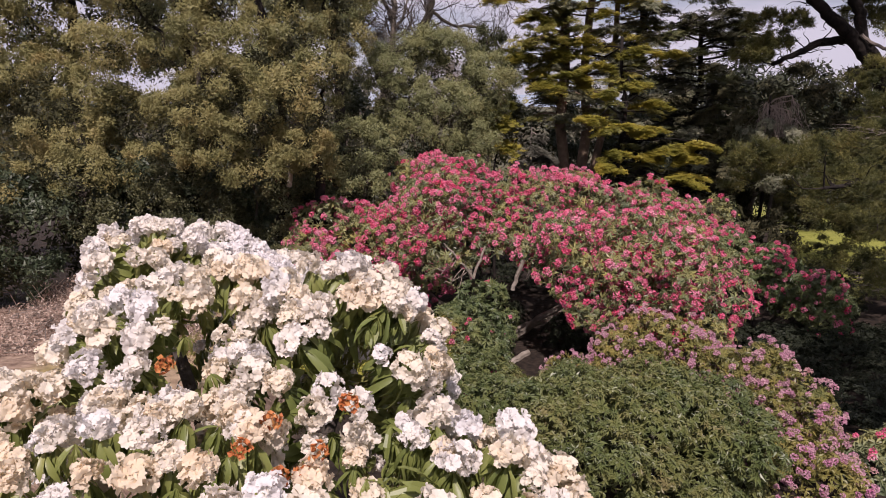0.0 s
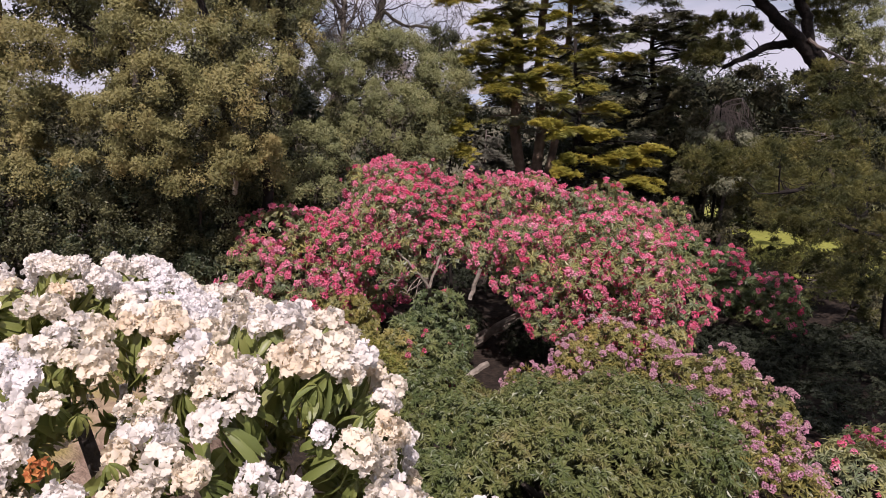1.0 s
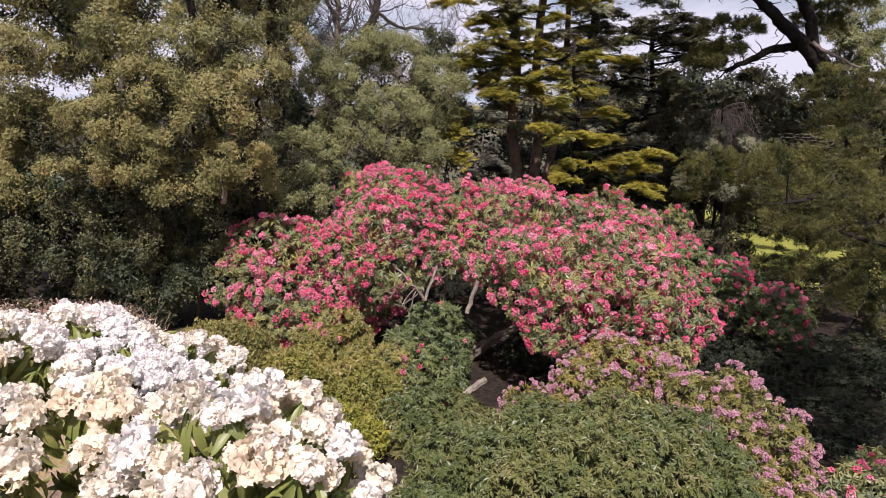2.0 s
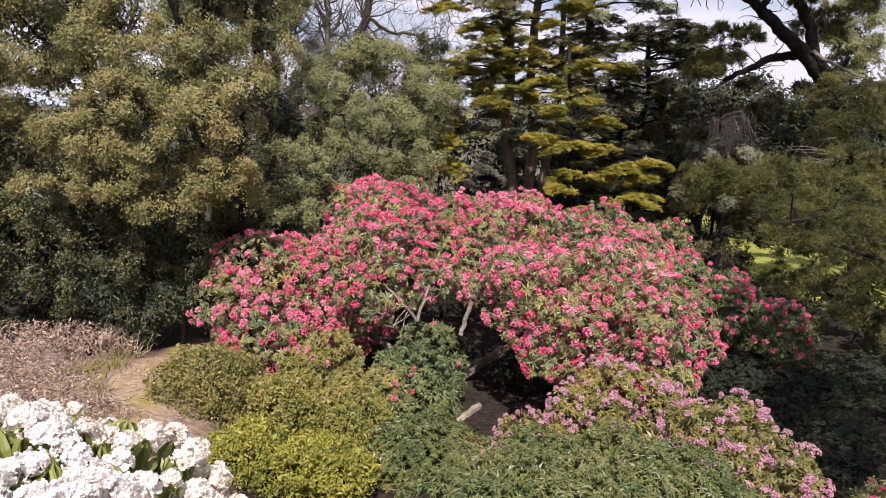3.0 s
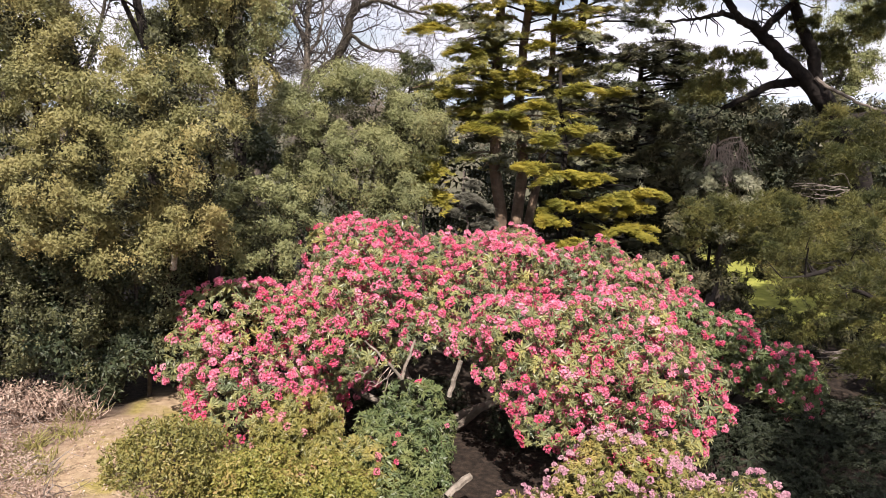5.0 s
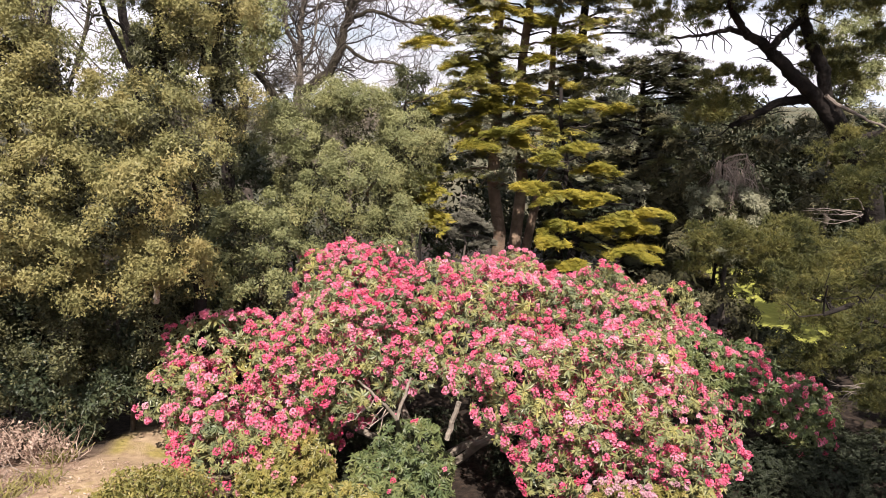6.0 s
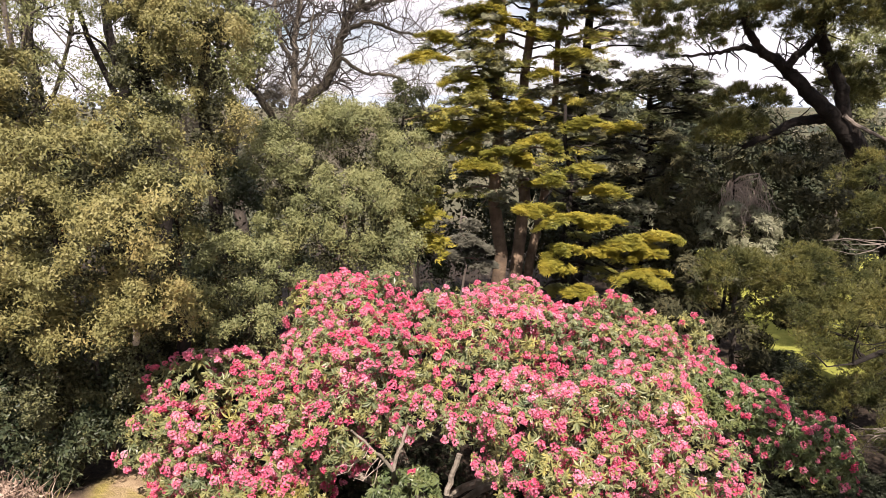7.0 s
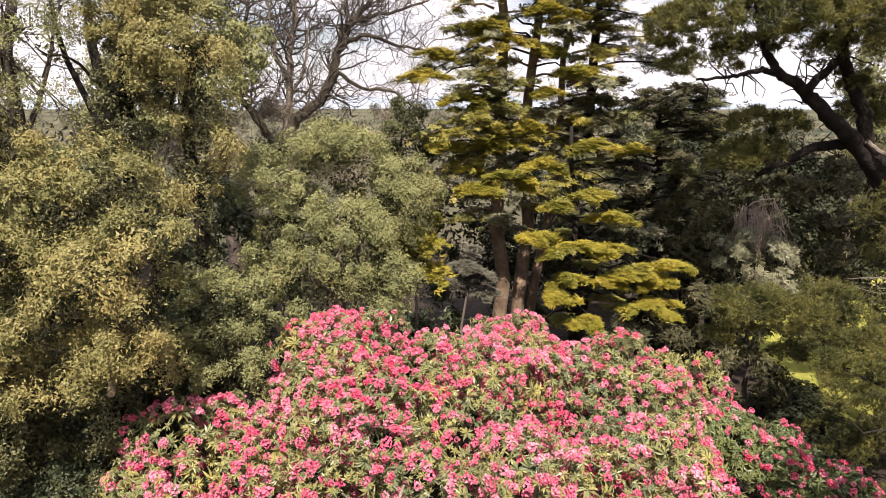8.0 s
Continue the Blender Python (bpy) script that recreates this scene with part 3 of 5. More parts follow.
def rhododendron(name, label, base, lobes, leaf_mat, leaves, leaf_size, models, flower_mat="", flowers=0, flower_size=0.17, heads=None, leaf_depth=(0.88, 1.05),
                 limbs=(), share=300, low=-0.4, flower_low=-0.25, patchy=0.0, kind_of="rhododendron", lift=0.6, proud=0.0, flower_where=None, stalk_mat="bark", whorls=0, bump=0.14, collars=False, apart=0.66):
    """A shrub: limbs, leaf rosettes over its lobes and, if it blooms, a truss of flowers on many of the shoot ends."""
    ob = thing(name, label, kind_of, base)
    for k, (a, b, r0, r1) in enumerate(limbs):
        part("branch", limb(a, b, r0, r1, 8, 0.02, 0.014), M[stalk_mat], ob)
    p, n = shell(lobes, leaves, bump, low, leaf_depth)
    d = unit(n + np.array([0, 0, lift]) + rng.normal(0, 0.25, n.shape))
    ls = leaf_size * rng.uniform(0.75, 1.2, len(p))
    near = np.argsort(p[:, 1])
    pieces("leaf_whorl", models, p, d, ls, near[:whorls], M[leaf_mat], ob, models is ROSETTE_FINE)
    near = near[whorls:]
    fol = [scatter(models, p[near], d[near], ls[near])]
    pi, ni = shell(lobes, leaves // 5, low=-0.9, depth=(0.72, 0.88))
    fol.append(scatter(models, pi, unit(ni + rng.normal(0, 0.5, ni.shape)), 1.6 * leaf_size * rng.uniform(0.9, 1.3, len(pi))))
    part("foliage", joined(fol), M[leaf_mat], ob, kind="stuff")
    if not flowers:
        return ob
    fp, fn = shell(lobes, flowers, bump, flower_low, (0.98 + proud, 1.06 + proud))
    if patchy:
        ok = 0.45 * wobble(fp, 1.7, 4.0) + 0.9 * wobble(fp, 6.5, 1.0) + rng.normal(0, 0.2, len(fp)) > patchy
        fp, fn = fp[ok], fn[ok]
    if flower_where is not None:
        ok = flower_where(fp)
        fp, fn = fp[ok], fn[ok]
    # heads keep a little apart
    order = rng.permutation(len(fp))
    cell, keep = {}, []
    gap = flower_size * apart
    for i in order:
        key = tuple((fp[i] // gap).astype(int))
        if key not in cell:
            cell[key] = 1
            keep.append(i)
    fp, fn = fp[keep], fn[keep]
    fd = unit(fn + np.array([0, 0, 0.35]) + rng.normal(0, 0.2, fn.shape))
    size = flower_size * rng.uniform(0.65, 1.3, len(fp))
    near = np.argsort(fp[:, 1])
    mine, rest = near[:share], near[share:]
    pieces("flower_truss", heads, fp, fd, size, mine, M[flower_mat], ob, heads is TRUSS_FINE)
    if collars:
        c = rng.permutation(len(fp))
        at = fp - fd * (0.12 * size)[:, None]
        cs = 1.2 * size * rng.uniform(0.8, 1.1, len(fp))
        pieces("leaf_whorl", COLLAR, at, fd, cs, c[:300], M[leaf_mat], ob, True)
        part("collar_foliage", scatter(COLLAR, at[c[300:]], fd[c[300:]], cs[c[300:]]), M[leaf_mat], ob, kind="stuff", smooth=True)
    if len(rest):
        part("flower_mass", scatter(heads, fp[rest], fd[rest], size[rest]), M[flower_mat], ob, kind="stuff")
    return ob


# the great red one in the middle
RED_SIDES = [(-1.9, 16.0, 2.1, 2.1, 1.8, 1.5), (-2.7, 15.8, 2.4, 0.95, 1.2, 1.3), (-2.0, 14.7, 1.8, 0.95, 0.75, 1.05), (-0.1, 17.6, 3.45, 1.25, 1.2, 1.35), (4.3, 14.1, 2.1, 1.6, 1.9, 1.75), (4.9, 13.0, 2.0, 1.1, 0.9, 1.2), (3.4, 13.1, 2.1, 0.75, 0.6, 0.85),
             (5.2, 16.4, 2.5, 1.6, 1.5, 1.1), (5.6, 17.9, 2.75, 1.5, 1.0, 0.95), (3.4, 18.6, 3.15, 1.0, 0.9, 0.9), (7.0, 17.6, 2.55, 0.9, 0.9, 0.8)]
RED_CANOPY = [(0.1, 15.8, 3.25, 1.5, 1.5, 0.95), (-0.8, 15.0, 2.75, 0.95, 0.75, 0.75), (2.3, 16.9, 3.3, 1.7, 1.6, 1.0), (3.1, 13.8, 2.75, 0.9, 1.3, 0.95), (3.9, 17.3, 3.0, 1.3, 1.2, 1.0), (1.2, 15.3, 3.0, 1.1, 0.8, 0.6), (0.2, 14.9, 2.65, 0.8, 0.5, 0.55), (2.2, 14.9, 2.85, 0.8, 0.7, 0.6)]
RED_LUMPS = lumpy(RED_SIDES, 0.52, 0.58) + lumpy(RED_CANOPY, 0.46, 0.52, -0.65)
red_bush = rhododendron("rhododendron", "huge domed rhododendron covered in crimson-pink flower trusses", foot(1.5, 16.3), RED_LUMPS, "rhodo_red", 16000, 0.115, ROSETTE, "red_petal", flowers=28000, flower_size=0.178, heads=TRUSS, leaf_depth=(0.92, 1.12), whorls=300, low=-0.75, flower_low=-0.7, patchy=0.08, bump=0.12, flower_where=lambda q: (q[:, 0] < 4.4) | (q[:, 1] < 15.6) | (rng.uniform(size=len(q)) < 0.45),
             limbs=[((1.4, 16.4, 0.0), (0.66, 14.9, 2.0), 0.07, 0.04), ((0.66, 14.25, 2.18), (0.01, 14.15, 2.99), 0.032, 0.018), ((0.66, 14.25, 2.18), (0.93, 14.5, 2.85), 0.034, 0.024), ((0.66, 14.25, 2.18), (0.7, 14.9, 1.5), 0.035, 0.05),
                    ((1.7, 16.2, 0.0), (4.0, 14.5, 2.4), 0.09, 0.05), ((1.3, 16.4, 0.0), (-1.8, 16.1, 2.2), 0.09, 0.05),
                    ((1.6, 16.5, 0.0), (5.6, 16.8, 1.9), 0.10, 0.05), ((1.4, 16.5, 0.0), (0.0, 17.5, 3.0), 0.10, 0.05), ((1.46, 13.6, 2.1), (1.68, 13.7, 2.72), 0.045, 0.042), ((1.3, 12.5, 0.84), (1.74, 12.76, 1.04), 0.07, 0.06), ((1.3, 12.5, 0.84), (0.9, 12.5, 0.2), 0.07, 0.08)], stalk_mat="grey_bark")

for _ in range(9):
    q = np.array([0.03, 14.2, 2.9]) + (np.array([0.62, 0.1, -0.75])) * rng.uniform(0.1, 0.8)
    e = q + np.array([rng.uniform(-0.55, -0.1), rng.normal(-0.1, 0.1), rng.uniform(-0.4, 0.1)])
    part("bare_twig", tube(bent(q, e, 6, -0.12, 0.05), np.linspace(0.011, 0.004, 6), 4), M["pale_twig"], red_bush)

EAST = [(7.1, 16.6, 2.05, 0.9, 0.8, 0.6), (8.0, 16.1, 1.85, 0.8, 0.7, 0.6), (8.8, 15.6, 1.45, 0.65, 0.6, 0.65), (9.3, 15.3, 1.05, 0.35, 0.35, 0.5)]
rhododendron("rhododendron", "dark-leaved rhododendron with scattered crimson flower trusses", foot(8.2, 16.4), lumpy(EAST, 0.42, 0.5), "rhodo_blue", 3800, 0.12, ROSETTE, "red_petal", 3000, 0.15, TRUSS, whorls=120, low=-0.75, flower_low=-0.5, patchy=0.2,
             limbs=[((8.2, 16.6, 0.0), (7.3, 16.6, 1.8), 0.06, 0.03), ((8.2, 16.6, 0.0), (8.8, 15.7, 1.5), 0.06, 0.03)])

# the white one close by
WHITE = [(-1.25, 3.5, 4.35, 0.78, 0.85, 0.80), (-0.55, 3.2, 4.3, 0.62, 0.75, 0.86), (-1.1, 2.2, 4.0, 1.15, 0.9, 0.75), (-0.10, 2.3, 4.0, 0.8, 0.8, 0.72), (-2.0, 2.7, 3.95, 0.75, 0.9, 0.75), (-1.5, 4.4, 4.35, 0.85, 0.75, 0.72), (-1.72, 3.85, 4.65, 0.38, 0.5, 0.62), (-0.6, 3.75, 4.35, 0.5, 0.5, 0.6)]
white_bush = rhododendron("rhododendron", "broad rhododendron bush with large white and cream flower trusses", foot(-1.0, 2.9), WHITE, "rhodo_near", 900, 0.14, ROSETTE_FINE, "white_petal", 3500, 0.155, TRUSS_FINE,
             limbs=[((-1.0, 2.9, 2.3), (-1.4, 3.4, 4.7), 0.06, 0.03), ((-0.9, 2.9, 2.3), (-0.5, 3.1, 4.6), 0.06, 0.03), ((-1.0, 2.8, 2.3), (-0.3, 2.3, 4.2), 0.06, 0.03), ((-1.1, 2.8, 2.3), (-2.2, 3.0, 4.2), 0.06, 0.03)], share=700, whorls=100, lift=1.6, low=-0.6, flower_low=-0.5, collars=True, apart=0.92)

spent = np.array([(-0.68, 2.2, 4.53), (-0.56, 2.2, 4.43), (-0.42, 2.2, 4.52), (-0.48, 2.22, 4.42), (-0.62, 2.35, 4.55), (-1.05, 2.5, 4.7), (-0.35, 2.4, 4.6)])
part("spent_flower_mass", scatter(TRUSS, spent + np.array([0, -0.06, 0.30]), np.tile([0.0, -0.3, 1.0], (len(spent), 1)), np.full(len(spent), 0.10)), M["spent_petal"], white_bush, "withered orange-brown flower heads", kind="stuff")

# mauve one in front of the red one's east side
MAUVE = [(3.9, 11.3, 1.05, 1.25, 0.95, 1.2), (5.1, 10.4, 0.85, 1.0, 1.1, 1.15), (5.2, 9.7, 0.75, 1.0, 1.1, 0.95), (4.9, 8.6, 0.65, 0.9, 1.0, 0.8), (2.7, 11.0, 0.75, 1.2, 0.8, 0.75)]
rhododendron("rhododendron", "fading mauve-pink rhododendron with yellowish leaves", foot(4.4, 10.6), lumpy(MAUVE, 0.42, 0.45), "rhodo_mauve", 9500, 0.092, ROSETTE, "mauve_petal", 7000, 0.125, TRUSS, flower_low=-0.7, patchy=-0.05, proud=0.12, whorls=200,
             limbs=[((4.4, 10.6, 0.3), (4.3, 11.3, 1.8), 0.06, 0.03), ((4.4, 10.6, 0.3), (5.2, 9.8, 1.3), 0.06, 0.03)])

# green one that has no flowers
GREEN = [(2.1, 8.1, 1.25, 1.7, 1.7, 1.25), (3.3, 8.7, 1.25, 1.3, 1.5, 1.1), (1.0, 7.7, 1.35, 1.1, 1.2, 1.15), (2.4, 9.8, 0.9, 1.6, 1.2, 0.9)]
rhododendron("rhododendron", "spreading green rhododendron out of flower", foot(2.2, 8.4), lumpy(GREEN, 0.42, 0.52), "rhodo_green", 16000, 0.082, ROSETTE, whorls=300,
             limbs=[((2.2, 8.4, 0.6), (2.0, 8.0, 2.0), 0.06, 0.03), ((2.2, 8.4, 0.6), (3.4, 8.8, 1.8), 0.06, 0.03), ((2.2, 8.4, 0.6), (1.0, 7.7, 2.0), 0.06, 0.03)])

# young red one at the bank's foot
rhododendron("rhododendron", "low young rhododendron with scattered scarlet flower trusses", foot(6.5, 8.6), [(6.5, 8.6, 0.6, 0.9, 0.9, 0.75), (7.4, 9.4, 0.5, 0.8, 0.8, 0.6)], "rhodo_red", 1000, 0.14, ROSETTE, "red_petal", 160, 0.14, TRUSS)

# yellowish azaleas and small shrubs on the west side
AZ = [("azalea", "rounded olive-green azalea bush with brown shoots", [(-3.1, 12.7, 1.35, 1.0, 0.9, 1.0)], 1600),
      ("azalea", "bushy yellow-green azalea out of flower", [(-1.7, 12.3, 1.05, 1.0, 0.9, 0.95), (-0.7, 12.2, 0.75, 0.85, 0.85, 0.85)], 2200),
      ("azalea", "low bright yellow-green azalea bush", [(-2.0, 10.9, 1.1, 0.75, 0.6, 0.6), (-1.0, 10.8, 0.9, 0.7, 0.6, 0.6)], 1500)]
for (nm, lb, lo, k), mt, sz in zip(AZ, ("brown_azalea", "azalea", "bright_azalea"), (0.10, 0.10, 0.095)):
    rhododendron(nm, lb, foot(lo[0][0], lo[0][1]), lumpy(lo, 0.34, 0.4), mt, int(k * 2.6), sz, LEAF_SPRAY, kind_of="azalea",
                 limbs=[(foot(q[0], q[1]), (q[0] + 0.25 * math.cos(h), q[1] + 0.25 * math.sin(h), q[2] + 0.75 * q[5]), 0.025, 0.012) for q in lo for h in (0.4, 2.5, 4.6)])
rhododendron("rhododendron", "green rhododendron with a few faded pink flowers", foot(-1.1, 14.2), lumpy([(-1.2, 13.8, 1.25, 0.8, 0.7, 1.05), (-0.5, 13.0, 0.9, 0.9, 0.8, 0.9)], 0.34, 0.4), "rhodo_mauve", 3600, 0.092, ROSETTE, "faded_petal", 300, 0.14, TRUSS, whorls=120)
rhododendron("rhododendron", "dark green rhododendron with a few crimson flowers", foot(0.6, 14.0), lumpy([(0.75, 14.1, 1.1, 0.8, 0.7, 1.15), (0.3, 13.3, 0.85, 0.8, 0.75, 0.95), (0.7, 12.9, 0.65, 0.72, 0.7, 0.85)], 0.34, 0.4), "rhodo_blue", 3000, 0.105, ROSETTE, "red_petal", 90, 0.14, TRUSS, whorls=120)
rhododendron("rhododendron", "low grey-green rhododendron between flowering ones", foot(0.8, 11.6), [(0.6, 11.7, 0.6, 1.1, 0.8, 0.75), (1.6, 11.8, 0.3, 0.8, 0.6, 0.6)], "rhodo_green", 1800, 0.10, ROSETTE, whorls=120)
# low filler shrubs whose near-black leaves stand in for shade in the hollows
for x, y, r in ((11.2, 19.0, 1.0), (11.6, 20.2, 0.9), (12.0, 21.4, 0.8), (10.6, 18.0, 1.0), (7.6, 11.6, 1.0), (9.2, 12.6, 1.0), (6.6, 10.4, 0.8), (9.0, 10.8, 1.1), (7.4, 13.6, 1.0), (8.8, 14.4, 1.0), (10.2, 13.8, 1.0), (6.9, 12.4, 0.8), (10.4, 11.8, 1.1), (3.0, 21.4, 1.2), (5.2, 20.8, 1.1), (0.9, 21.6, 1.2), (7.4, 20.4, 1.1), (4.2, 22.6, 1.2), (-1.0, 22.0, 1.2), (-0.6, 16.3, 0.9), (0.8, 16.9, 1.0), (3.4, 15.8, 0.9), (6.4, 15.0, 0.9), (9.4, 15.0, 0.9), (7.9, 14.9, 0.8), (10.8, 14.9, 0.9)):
    rhododendron("shade_filler_shrub", "low evergreen shrub darkened to stand in for deep shade", foot(x, y), [(x, y, 0.35, r, r * 0.9, 0.55), (x + 0.8, y + 0.5, 0.3, r * 0.7, r * 0.7, 0.45)], "painted_shade", 800, 0.085, ROSETTE_SMALL, kind_of="shrub")


# ---------------------------------------------------------------- broad-leaved trees
def broadleaf(name, label, category, base, lobes, mat, trunk, density=2.9, radius=0.31, per=84, spray=0.108, low=-0.6, models=None, bark="bark", limbs=()):
    ob = thing(name, label, category, base)
    for a, b, r0, r1 in trunk:
        part("trunk", limb(a, b, r0, r1, 8, 0.0, 0.014, 9), M[bark], ob, smooth=True)
    for a, b, r0, r1 in limbs:
        part("limb", limb(a, b, r0, r1, 8, 0.1, 0.05), M[bark], ob, smooth=True)
    p, n, lobe, ext = clumps(lobes, density, radius, per, low)
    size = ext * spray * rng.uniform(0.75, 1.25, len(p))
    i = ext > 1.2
    # deep sprays take a darker colour so the gaps between boughs read as shaded
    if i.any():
        part("inner_twig_mass", scatter(models or OAK_SPRAY, p[i], n[i], size[i] * 1.25), M["crown_shade"], ob, kind="stuff")
    for k in range(len(lobes)):
        i = (lobe == k) & (ext < 1.2)
        if i.any():
            part("leafy_bough", scatter(models or OAK_SPRAY, p[i], n[i], size[i]), M[mat], ob, kind="stuff")
    return ob


broad_oak = broadleaf("evergreen_oak", "broad evergreen oak with hanging olive-brown foliage", "tree", foot(-3.6, 15.9),
          [(-3.35, 15.5, 7.1, 0.72, 0.6, 0.68), (-2.62, 15.05, 6.55, 0.58, 0.48, 0.58), (-4.15, 15.7, 6.75, 0.83, 0.8, 0.7), (-5.0, 15.5, 6.2, 0.88, 0.8, 0.75), (-3.3, 15.1, 6.05, 0.8, 0.6, 0.65), (-5.75, 15.3, 5.7, 0.83, 0.8, 0.7), (-4.2, 15.2, 5.5, 0.8, 0.65, 0.65),
           (-2.85, 15.05, 5.7, 0.5, 0.45, 0.55), (-3.25, 15.2, 5.05, 0.5, 0.5, 0.6), (-5.15, 15.2, 5.0, 0.66, 0.6, 0.6), (-6.45, 15.4, 5.0, 0.66, 0.6, 0.65), (-4.2, 15.3, 4.55, 0.45, 0.45, 0.5), (-3.05, 15.3, 4.6, 0.28, 0.28, 0.4)], "oak_leaf",
          [((-4.0, 17.5, 0.7), (-4.1, 16.1, 5.6), 0.2, 0.12), ((-3.35, 17.2, 0.7), (-3.0, 16.1, 5.4), 0.16, 0.1)], bark="dark_bark", limbs=[((-4.1, 16.3, 5.0), (-5.6, 15.6, 5.6), 0.08, 0.03), ((-3.1, 16.2, 5.0), (-2.7, 15.6, 6.3), 0.07, 0.03), ((-4.0, 16.2, 5.4), (-3.5, 15.9, 7.0), 0.09, 0.03)])
part("broken_limb", limb((-3.64, 15.62, 4.05), (-3.48, 15.42, 4.55), 0.06, 0.045, 7, 0.0, 0.03), M["pale_bark"], broad_oak, "pale broken limb", smooth=True)
broadleaf("tall_tree", "tall ivy-wrapped tree with sky between its boughs", "tree", foot(-4.6, 20.0),
          [(-4.4, 19.6, 8.3, 0.5, 0.45, 0.7), (-4.66, 19.6, 7.5, 0.45, 0.45, 0.6), (-3.95, 19.6, 8.85, 0.5, 0.45, 0.5), (-4.9, 19.6, 6.7, 0.5, 0.5, 0.6), (-4.2, 19.7, 9.8, 0.5, 0.45, 0.7), (-8.4, 19.6, 9.4, 0.9, 0.8, 0.8)], "ivy",
          [((-4.7, 20.0, 0.8), (-4.2, 19.8, 11.5), 0.2, 0.1), ((-4.6, 20.0, 6.0), (-5.6, 19.8, 10.8), 0.09, 0.04)], density=3.4, per=40, radius=0.24, spray=0.13, bark="dark_bark", limbs=[((-4.4, 19.9, 8.6), (-5.9, 19.7, 9.6), 0.05, 0.015), ((-4.3, 19.9, 9.4), (-3.4, 19.7, 10.6), 0.05, 0.015)])
broadleaf("tall_tree", "thin-leaved tall tree with bare twigs against the sky", "tree", foot(-6.6, 19.8),
          [(-5.63, 19.5, 9.51, 0.72, 0.61, 0.54), (-6.2, 19.5, 9.87, 0.72, 0.61, 0.54), (-5.0, 19.5, 9.99, 0.54, 0.46, 0.41), (-6.29, 19.5, 8.81, 0.54, 0.46, 0.41), (-5.17, 19.5, 10.29, 0.6, 0.51, 0.45)], "grey_oak_leaf",
          [((-7.4, 19.8, 0.8), (-7.0, 19.7, 10.6), 0.13, 0.05)], density=2.0, per=26, radius=0.3, bark="bark", limbs=[((-7.1, 19.7, 7.0), (-5.6, 19.6, 9.6), 0.05, 0.015), ((-7.1, 19.7, 7.6), (-8.0, 19.6, 9.8), 0.05, 0.015), ((-7.1, 19.7, 8.4), (-5.9, 19.6, 10.4), 0.04, 0.012)])
broadleaf("evergreen_oak", "tall narrow evergreen oak with a ragged sunlit crown", "tree", foot(-3.0, 18.9),
          [(-2.8, 18.6, 9.5, 0.68, 0.6, 0.6), (-3.4, 18.6, 9.9, 0.68, 0.6, 0.6), (-2.7, 18.6, 8.6, 0.57, 0.55, 0.55), (-2.75, 18.6, 7.8, 0.52, 0.5, 0.5), (-2.9, 18.6, 7.2, 0.55, 0.5, 0.5), (-3.2, 18.6, 8.9, 0.5, 0.45, 0.5), (-4.2, 18.9, 9.9, 0.55, 0.5, 0.4), (-3.2, 18.6, 10.9, 0.9, 0.8, 0.7), (-4.3, 18.8, 10.9, 0.8, 0.7, 0.6)], "oak_leaf",
          [((-3.0, 19.2, 1.0), (-2.9, 19.0, 10.5), 0.2, 0.09)], bark="dark_bark", limbs=[((-2.95, 19.0, 8.2), (-4.2, 18.9, 9.8), 0.05, 0.02)])
broadleaf("evergreen_oak", "dense grey-green evergreen oak with a rounded crown", "tree", foot(-0.3, 20.4),
          [(0.03, 20.5, 6.85, 1.15, 1.0, 1.0), (-0.84, 20.2, 6.75, 1.0, 0.9, 0.9), (0.76, 20.2, 6.5, 0.9, 0.85, 0.95), (-1.29, 19.9, 5.8, 0.85, 0.75, 0.85), (-0.14, 19.8, 5.7, 1.0, 0.85, 0.9), (0.72, 19.7, 5.35, 0.65, 0.6, 0.75), (-1.55, 20.3, 6.6, 0.7, 0.65, 0.75), (-0.25, 20.7, 7.45, 0.75, 0.7, 0.65),
           (-0.5, 19.6, 4.7, 0.9, 0.7, 0.8), (0.6, 19.5, 4.55, 0.65, 0.6, 0.7), (-1.5, 19.8, 4.9, 0.55, 0.55, 0.7)], "grey_oak_leaf", [((-0.3, 20.6, 0.3), (-0.2, 20.6, 6.0), 0.2, 0.1)], bark="grey_bark", limbs=[((-0.3, 20.5, 3.6), (-1.5, 20.1, 6.2), 0.07, 0.03), ((-0.3, 20.5, 4.0), (0.8, 20.2, 6.2), 0.07, 0.03)])
broadleaf("bay_tree", "rounded grey-green bay tree beside an oak", "tree", foot(-2.1, 17.7), [(-2.25, 17.4, 4.85, 0.68, 0.6, 0.6), (-2.75, 17.4, 4.6, 0.5, 0.5, 0.55), (-1.7, 17.4, 4.5, 0.52, 0.5, 0.55), (-2.15, 17.2, 4.1, 0.8, 0.65, 0.7), (-2.3, 17.3, 3.4, 0.7, 0.6, 0.6)], "grey_oak_leaf",
          [((-2.1, 17.7, 0.6), (-2.0, 17.6, 4.0), 0.1, 0.06)], radius=0.2, density=6, per=34, spray=0.11)
broadleaf("evergreen_oak", "evergreen oak with a low spreading brown-green crown", "tree", foot(-9.0, 16.6),
          [(-9.3, 16.0, 5.7, 1.3, 1.1, 1.2), (-10.8, 16.4, 6.0, 1.4, 1.2, 1.4), (-8.4, 15.8, 4.6, 0.9, 0.9, 0.9), (-9.8, 15.4, 4.2, 1.2, 0.9, 0.8), (-7.5, 15.9, 5.6, 0.6, 0.6, 0.7)], "oak_leaf", [((-9.0, 16.8, 1.2), (-9.0, 16.6, 5.5), 0.22, 0.12)])
